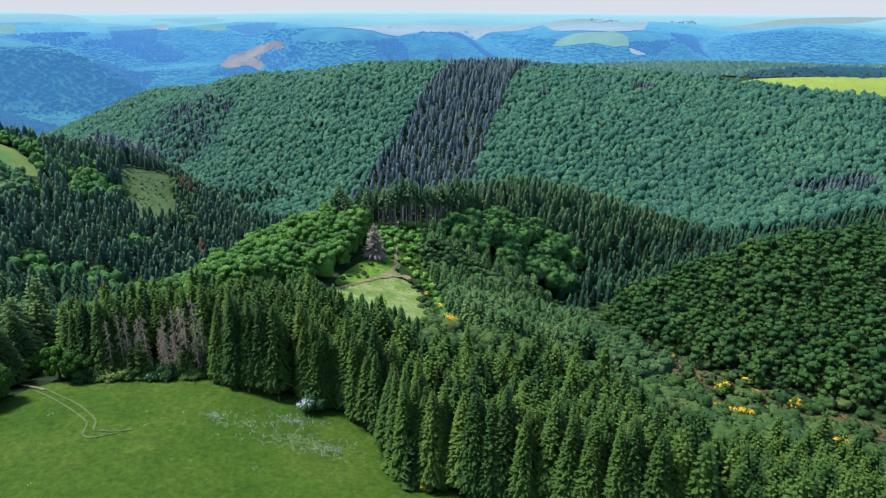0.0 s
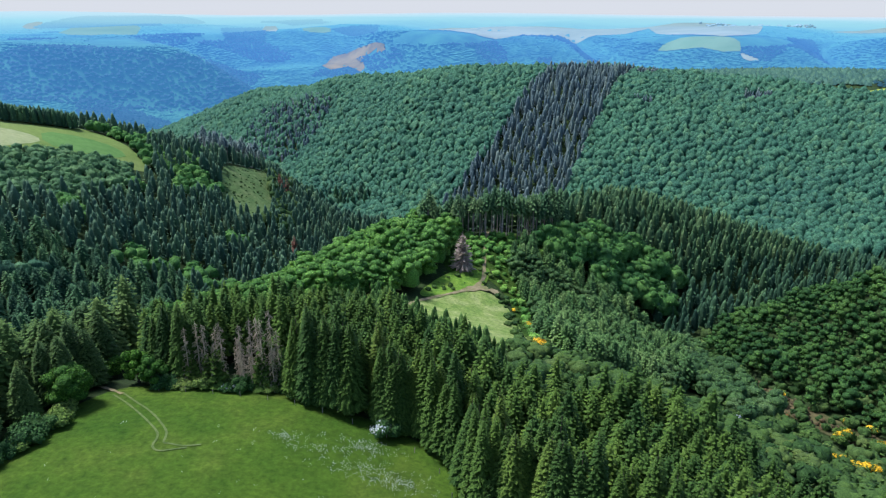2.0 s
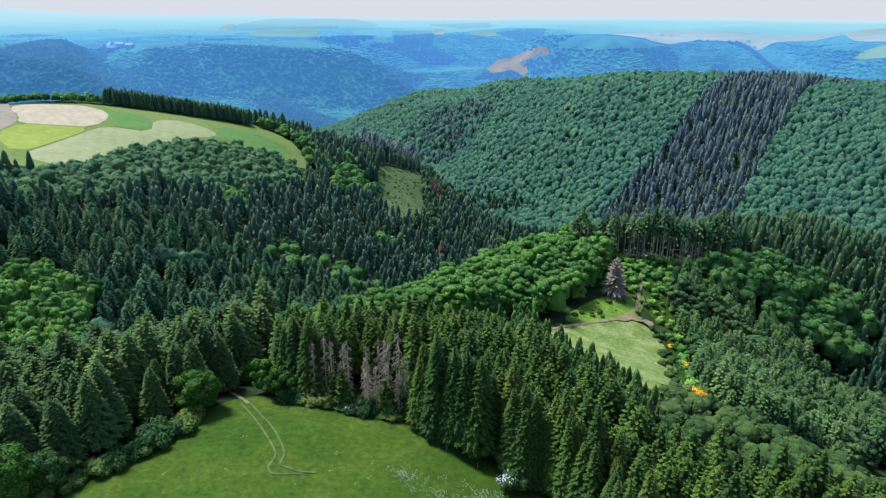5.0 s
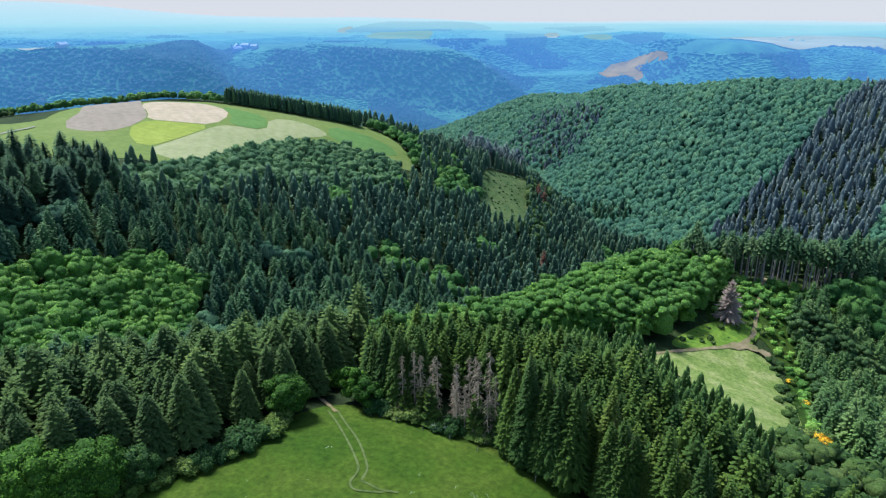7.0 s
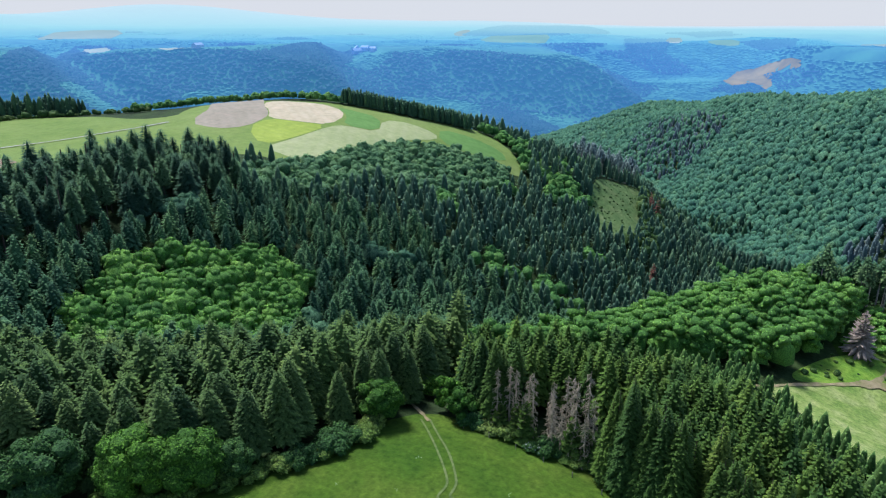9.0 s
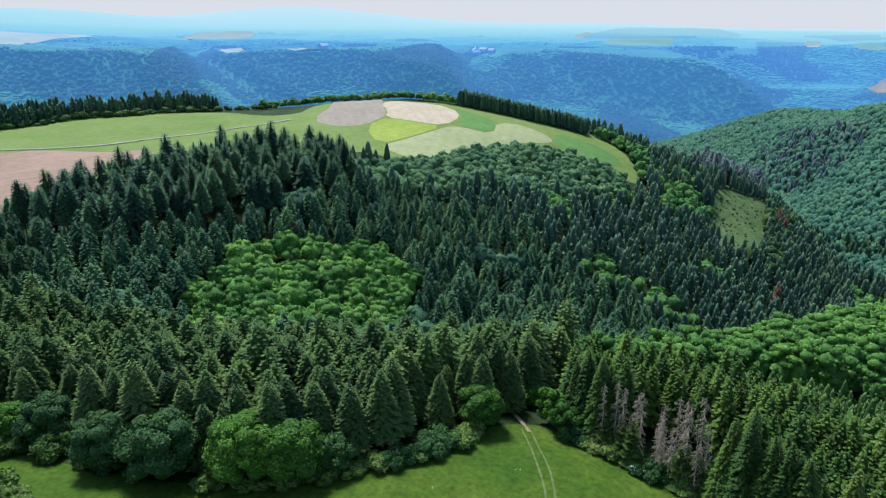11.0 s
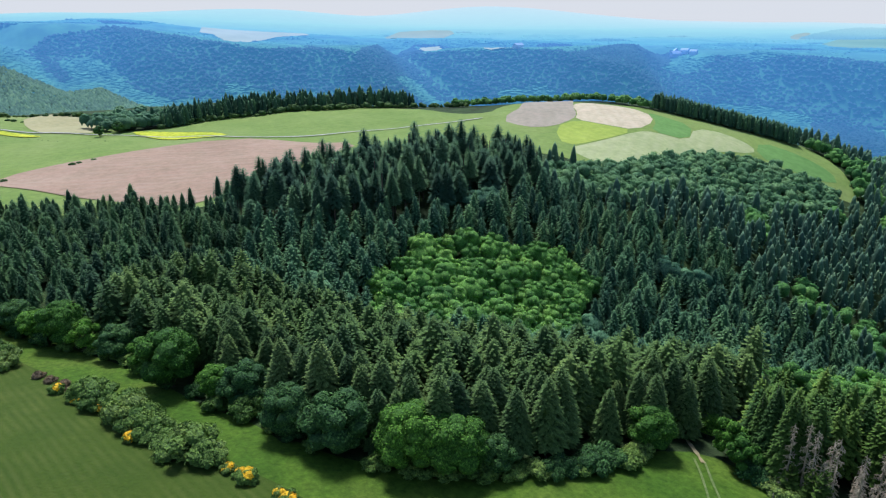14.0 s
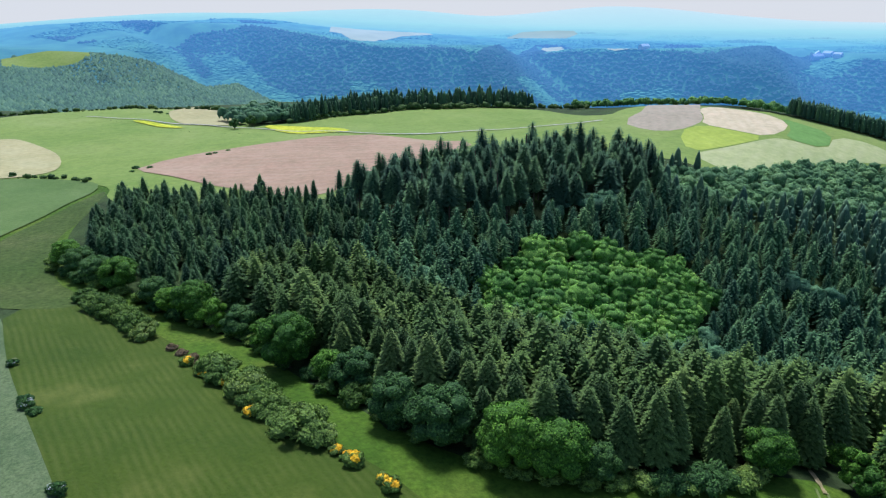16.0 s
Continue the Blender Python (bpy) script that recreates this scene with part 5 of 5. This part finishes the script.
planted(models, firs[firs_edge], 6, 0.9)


def leafy_model(name, high, wide, low, seed, leaves, label, group="", lobes=40, cards=190, size=0.26):
    ob = thing(name, label, "tree", group)
    part("trunk", leafage("trunk", limbs(high, wide, low, 6, seed), BARK), ob)
    part("crown", leafage("crown", leafy_crown(high, wide, low, lobes, cards, size, seed, core=2), leaves), ob)
    return ob


def plant_one(ob, x, y, turn=0.0, size=1.0, tall=1.0):
    ob.matrix_basis = at_ground(x, y, turn, size, tall)
    return ob


OAK = leafy_model("broadleaf_tree", 13, 5.6, 0.1, 121, LEAF, "round bright green broadleaf tree at the wood edge", "broadleaves along the wood")
DUSKY = leafy_model("broadleaf_tree", 12.5, 5.4, 0.0, 122, LEAF_BLUE, "dusky green broadleaf tree at the wood edge", "broadleaves along the wood")
MAPLE = leafy_model("broadleaf_tree", 14, 5.0, 0.3, 123, LEAF, "tall bright green broadleaf tree at the wood edge", "broadleaves along the wood")
SMALL = leafy_model("broadleaf_tree", 8, 3.6, 0.3, 124, LEAF, "small round green tree at the meadow corner", "broadleaves along the wood", 12, 260)
first = set()
for k, (kind, x, y, size, tall) in enumerate((
    (DUSKY, -129, 67, 1.0, 1.0), (DUSKY, -120, 74, 1.25, 0.9), (OAK, -110, 84, 1.15, 0.98), (OAK, -104.5, 91, 0.95, 0.95), (DUSKY, -102, 98, 0.7, 1.0), (OAK, -97, 131, 0.78, 0.95),
    (OAK, -162, 49, 1.05, 1.0), (MAPLE, -151, 57, 0.8, 0.85), (DUSKY, -146, 62, 1.0, 0.9), (DUSKY, -186, 39, 1.0, 0.8), (MAPLE, -207, 20, 1.05, 0.95), (OAK, -200, 27, 0.95, 1.0),
    (DUSKY, -233, -2, 1.05, 0.8), (OAK, -227, 5, 0.9, 0.9), (DUSKY, -245, -9, 1.0, 0.8), (OAK, -252, -14, 0.8, 0.9), (SMALL, -85, 142.5, 1.02, 1.05), (SMALL, -90, 145, 1.0, 1.1), (MAPLE, -100, 150, 0.8, 0.9),
    (DUSKY, -214, 16, 0.9, 0.9), (SMALL, -193, 32, 1.2, 1.0), (SMALL, -175, 44, 1.15, 0.95))):
    m = at_ground(x, y, 57 * k, size, tall)
    if kind in first:
        copy_thing(kind, m)
    else:
        first.add(kind)
        kind.matrix_basis = m


def shrub_model(name, high, wide, seed, leaves, label, category="shrub", group="", bloom=None, bloom_count=0, bloom_size=0.2):
    ob = thing(name, label, category, group)
    part("foliage", leafage("foliage", leafy_crown(high, wide, 0.05, 10, 130, 0.2, seed, core=1, flat=0.75), leaves), ob)
    if bloom:
        r = np.random.RandomState(seed + 1)
        v = [leaf_cards(np.array((wide * 0.5 * r.normal() * 0.6, wide * 0.5 * r.normal() * 0.6, high * r.uniform(0.45, 0.75))), wide * 0.45, bloom_count // 5, bloom_size, r) for _ in range(5)]
        part("blossom", leafage("blossom", joined(*v), bloom), ob, "dense blossom")
    return ob


# shrubs of the hedgerow between the mown field and the grass strip
bush = [shrub_model("hedge_shrub", h, w, s, SHRUB, "olive green shrub in a field hedge", "shrub", "hedge shrubs") for h, w, s in ((3.4, 3.2, 131), (2.8, 2.6, 132), (4.0, 3.6, 133))]
hedge = [(-213, 0), (-208, 3), (-203, 6), (-198, 9), (-193, 12), (-188, 15), (-152, 37), (-148, 39), (-140, 41.5), (-137, 43.5), (-133.5, 45.5), (-130, 47), (-127, 49), (-124, 50.5), (-146, 40), (-150, 38), (-143, 40.8), (-218, -3), (-210.5, 1.5), (-205.5, 4.5), (-200.5, 7.5), (-156, 34), (-162, 30.5)]
planted(bush, hedge + [(x + 1.6, y + 2.2) for x, y in hedge[::2]], 8, 1.05, 0.25, 0.2)
low = [shrub_model("edge_shrub", h, w, s, LEAF_BLUE if s % 2 else SHRUB, "low leafy shrub at the wood edge", "shrub", "shrubs at the wood edge") for h, w, s in ((3.0, 2.4, 134), (2.6, 2.6, 135), (3.4, 2.6, 136))]
r = np.random.RandomState(12)
row = [(-112, 78), (-108, 83.5), (-104.5, 89), (-101.5, 95), (-99, 100), (-97.5, 105), (-96.3, 110), (-95.5, 115), (-95, 120), (-95, 124), (-122, 70), (-133, 65), (-140, 61), (-155, 53), (-168, 46), (-180, 41)]
row += [(x + r.uniform(-1, 1), y + 2.5) for x, y in row[:10]]
row += [(-186, 37), (-191, 33), (-197, 27), (-203, 22), (-210, 16), (-217, 11), (-223, 5), (-229, -2), (-237, -8), (-244, -13), (-250, -18), (-258, -20), (-172, 44), (-162, 48), (-146, 56), (-128, 67)]
row += [(-82, 143), (-78, 143.5), (-73, 144), (-64, 144.5), (-58, 145), (-50, 143.5)]
planted(low, row, 9, 1.05, 0.25, 0.2)
heath = [shrub_model("heather_shrub", 1.5, 1.9, 137, DEAD_WOOD, "brown withered shrub in a field hedge", "shrub", "withered shrubs")]
planted(heath, [(-178, 22), (-174, 24.5), (-170, 27), (-166, 29)], 10)
gorse = [shrub_model("gorse_bush", 1.9, 1.5, s, SHRUB, "gorse bush covered in yellow flowers", "shrub", "gorse bushes", GORSE, 640, 0.26) for s in (138, 139)]
planted(gorse, [(-167, 26), (-160, 29.5), (-159, 31), (-153, 35), (-138, 39.5), (-119.5, 53.5), (-117, 55.2), (-115, 56.2), (-109, 60), (-106.5, 61), (-3, 110), (75, 206), (75, 204), (103, 224), (104, 223), (87, 192), (90, 197), (95, 201), (97, 202), (98, 197), (100, 195), (101, 192), (95, 191), (88, 240), (109, 220), (86, 201), (-6, 250), (-1, 238), (22, 178), (11, 186)], 11, 1.05, 0.25)
clumps = [shrub_model("gorse_bush", 3.4, 2.3, s, SHRUB, "spreading gorse bush in yellow flower on the slope", "shrub", "gorse bushes", GORSE, 760, 0.3) for s in (146, 147)]
planted(clumps, GORSE_SLOPE, 22, 1.1, 0.2)
big = shrub_model("gorse_bush", 4.2, 2.8, 140, SHRUB, "large gorse bush in full yellow flower", "shrub", "gorse bushes", GORSE, 700, 0.32)
plant_one(big, 0, 191, 0, 1.35)
white = [shrub_model("elder_bush", 4.6, 3.4, 141, LEAF_BLUE, "elder bush with white blossom at the meadow edge", "shrub", "elder bushes", BLOSSOM, 220, 0.22)]
planted(white, [(-29, 135)], 12, 0.95)
small_white = [shrub_model("elder_bush", 2.6, 2.0, 142, LEAF_BLUE, "small elder bush with white blossom", "shrub", "elder bushes", BLOSSOM, 110, 0.16)]
planted(small_white, [(-64.5, 142.8), (-67, 142.6), (-152, -4), (-175, -12), (-119, 8)], 13, 0.9)
pale = [shrub_model("flowering_tree", 8.5, 3.6, 143, SHRUB, "grey-white flowering tree on the slope", "tree", "flowering trees", BLOSSOM, 190, 0.34)]
planted(pale, [(22, 213), (62, 203)], 14, 0.75)
field_bush = [shrub_model("field_bush", 2.6, 2.4, 144, LEAF_BLUE, "dark bush on a field boundary", "shrub", "field bushes")]
planted(field_bush, [(-416, 30), (-419, 33), (-425, 40), (-614, -12), (-608, -8), (-601, -2), (-402, -65), (-381, -27), (-401, -7), (-393, -8), (-399, 0), (-155, -5), (-149, -2), (-120, 7)], 15, 0.9, 0.25)
lone = [leafy_model("field_tree", 9, 4.0, 1.0, 145, LEAF_BLUE, "lone dark broadleaf tree on the plateau", "field trees", 8, 40, 0.6)]
planted(lone, [(-522, 58), (-510, 46)], 16)


def snag_model(high, seed):
    r = np.random.RandomState(seed)
    ob = thing("dead_spruce", "dead bare spruce with grey drooping twigs", "tree", "dead spruces")
    part("trunk", mesh_from("trunk", *trunk(high, 0.22, 0.03, 6, 0.05, seed), [DRY_WOOD]), ob)
    pieces = []
    for i in range(84):
        z = high * (0.12 + 0.86 * i / 84)
        a, out = r.uniform(0, 6.283), (1 - i / 92) ** 0.6 * r.uniform(0.7, 1.7) + 0.25
        d = np.array((math.cos(a), math.sin(a), 0))
        e = d * out + (0, 0, z - out * 0.35)
        pieces.append(spar((0, 0, z), e, 0.07, 0.03, 3))
        for _ in range(2):
            k = d * out * r.uniform(0.5, 0.95) + (0, 0, z - out * 0.25)
            pieces.append(spar(k, k + (r.normal() * 0.25, r.normal() * 0.25, -r.uniform(0.3, 0.7)), 0.05, 0.02, 3))
    part("branchwork", leafage("branchwork", joined(*pieces), DRY_WOOD), ob)
    return ob


snags = [snag_model(15, 151), snag_model(17, 152), snag_model(13, 153)]
planted(snags, [(-77, 144.5), (-70.5, 144.8), (-64, 144.6), (-57, 144.8), (-75, 146), (-73, 145.5), (-71.5, 148), (-69, 145.5), (-66.5, 149), (-62.5, 145.5), (-61, 147), (-59.5, 145.5), (-58, 147.5), (-56, 146), (-65, 152), (-68, 151)], 17, 1.05)
under = [conifer_model("young_spruce", spruce_crown(8, 2.2, 14, 9, s, low=0.03), trunk(7.5, 0.12, 0.03), SPRUCE_FRONT, "young spruce in a gap at the wood edge", "young spruces") for s in (161, 162)]
planted(under, [(-76, 144.5), (-72.5, 145), (-70, 144.6), (-60, 145.5), (-57, 146), (-54, 146), (-52, 145), (-10, 116), (-6, 111)], 18, 1.0, 0.2)
brown = thing("bare_tree", "leafless brown tree beside the clearing", "tree")
part("trunk", mesh_from("trunk", *trunk(15, 0.3, 0.05), [GREY_BARK]), brown)
part("branchwork", leafage("branchwork", spruce_crown(15, 5.2, 22, 14, 172, low=0.05, slim=0.7, broad=0.1), bark("brown_twigs", (0.27, 0.205, 0.155), (0.40, 0.31, 0.24))), brown)
plant_one(brown, -28, 270)
rusty = thing("red_spruce", "dead spruce with rust-red needles", "tree", "red spruces")
part("trunk", mesh_from("trunk", *trunk(18, 0.3, 0.05), [BARK]), rusty)
RUST = bark("rust_needles", (0.10, 0.045, 0.03), (0.17, 0.075, 0.05))
part("crown", leafage("crown", spruce_crown(19, 2.8, 12, 8, 173, low=0.2), RUST), rusty)
planted([rusty], [(-213, 560), (-209, 552), (-206, 556), (-216, 566), (-165, 452), (-163, 449)], 19)

# wooden posts of the pasture fence along the wood
fence = thing("pasture_fence", "weathered wooden pasture fence posts along the wood", "fence")
line = rounded([(-90, 139.5), (-78, 141), (-65, 141), (-52, 140), (-39, 137.5), (-23, 133), (-15.5, 126), (-12, 116)], 2, False)
v, t = spar((0, 0, -0.4), (0, 0, 1.3), 0.09, 0.08, 6)
cap = np.array((0, 0, 1.36))
v, t = np.concatenate([v, cap[None]]), np.concatenate([t, [(6 + k, 6 + (k + 1) % 6, 12) for k in range(6)]])
post_mesh = mesh_from("post", v, t, [GREY_BARK])
walked = 0.0
for a, b in zip(line, line[1:]):
    walked += math.hypot(b[0] - a[0], b[1] - a[1])
    if walked > 5.5:
        walked = 0.0
        post = part("post", post_mesh, fence)
        post.matrix_basis = pose(b[0], b[1], float(height(b[0], b[1])[0]), random.uniform(-4, 4), random.uniform(-4, 4), 0)

# white flowers in the meadow
r = np.random.RandomState(91)
spots = []
for cx, cy, sx, sy, n in ((-30, 121, 5, 2.2, 80), (-24, 120.5, 3, 1.8, 110), (-38, 125, 6, 2.2, 80), (-31, 129, 3, 1.0, 80), (-48, 126.5, 2, 0.8, 40), (-55, 115, 14, 10, 25)):
    spots.append(np.stack([cx + sx * r.normal(size=n), cy + sy * r.normal(size=n)], 1))
spots = np.concatenate(spots)
umbel = joined(*[leaf_cards(np.array((dx, dy, 0.75)), 0.12, 4, 0.07, np.random.RandomState(k)) for k, (dx, dy) in enumerate(((0, 0), (0.4, 0.2), (-0.3, 0.35)))])
m_white = bark("umbel_flowers", (0.45, 0.47, 0.42), (0.60, 0.61, 0.56))
wood("meadow_flowers", spots, [umbel], m_white, 1.0, "patches of white umbels in the meadow", "flowers", seed=92, spread=0.3, sink=0.0)

# far houses
def house_model(name, long, deep, high, label, group):
    ob = thing(name, label, "house", group)
    bm = bmesh.new()
    bmesh.ops.create_cube(bm, size=1.0, matrix=Matrix.Translation((0, 0, high / 2)) @ Matrix.Diagonal((long, deep, high, 1)))
    me = bpy.data.meshes.new("wall")
    bm.to_mesh(me)
    bm.free()
    me.materials.append(PLASTER)
    part("wall", me, ob)
    a, b, h = long / 2 + 0.5, deep / 2 + 0.6, high + deep * 0.42
    v = [(-a, -b, high - 0.3), (a, -b, high - 0.3), (a, b, high - 0.3), (-a, b, high - 0.3), (-a, 0, h), (a, 0, h)]
    me = bpy.data.meshes.new("roof")
    me.from_pydata(v, [], [(0, 1, 5, 4), (2, 3, 4, 5), (0, 4, 3), (1, 2, 5), (3, 2, 1, 0)])
    me.materials.append(SLATE)
    part("roof", me, ob, "dark pitched roof")
    return ob


homes = [house_model("farmhouse", 24, 13, 11, "white farm building beside distant woods", "far farm"), house_model("farmhouse", 36, 14, 10, "long white farm building beside distant woods", "far farm")]
planted(homes, [(-1314, 1325), (-1289, 1328), (-1247, 1313), (-1298, 1310), (-1363, 908)], 20, 0.8)
homes = [house_model("village_house", 16, 11, 7, "small pale house in a distant village", "village houses"), house_model("village_house", 12, 10, 8, "small pale house in a distant village", "village houses")]
r = np.random.RandomState(93)
planted(homes, [(540 + 370 * r.rand(), 2580 + 140 * r.rand()) for _ in range(46)], 21, 0.85, 0.3)
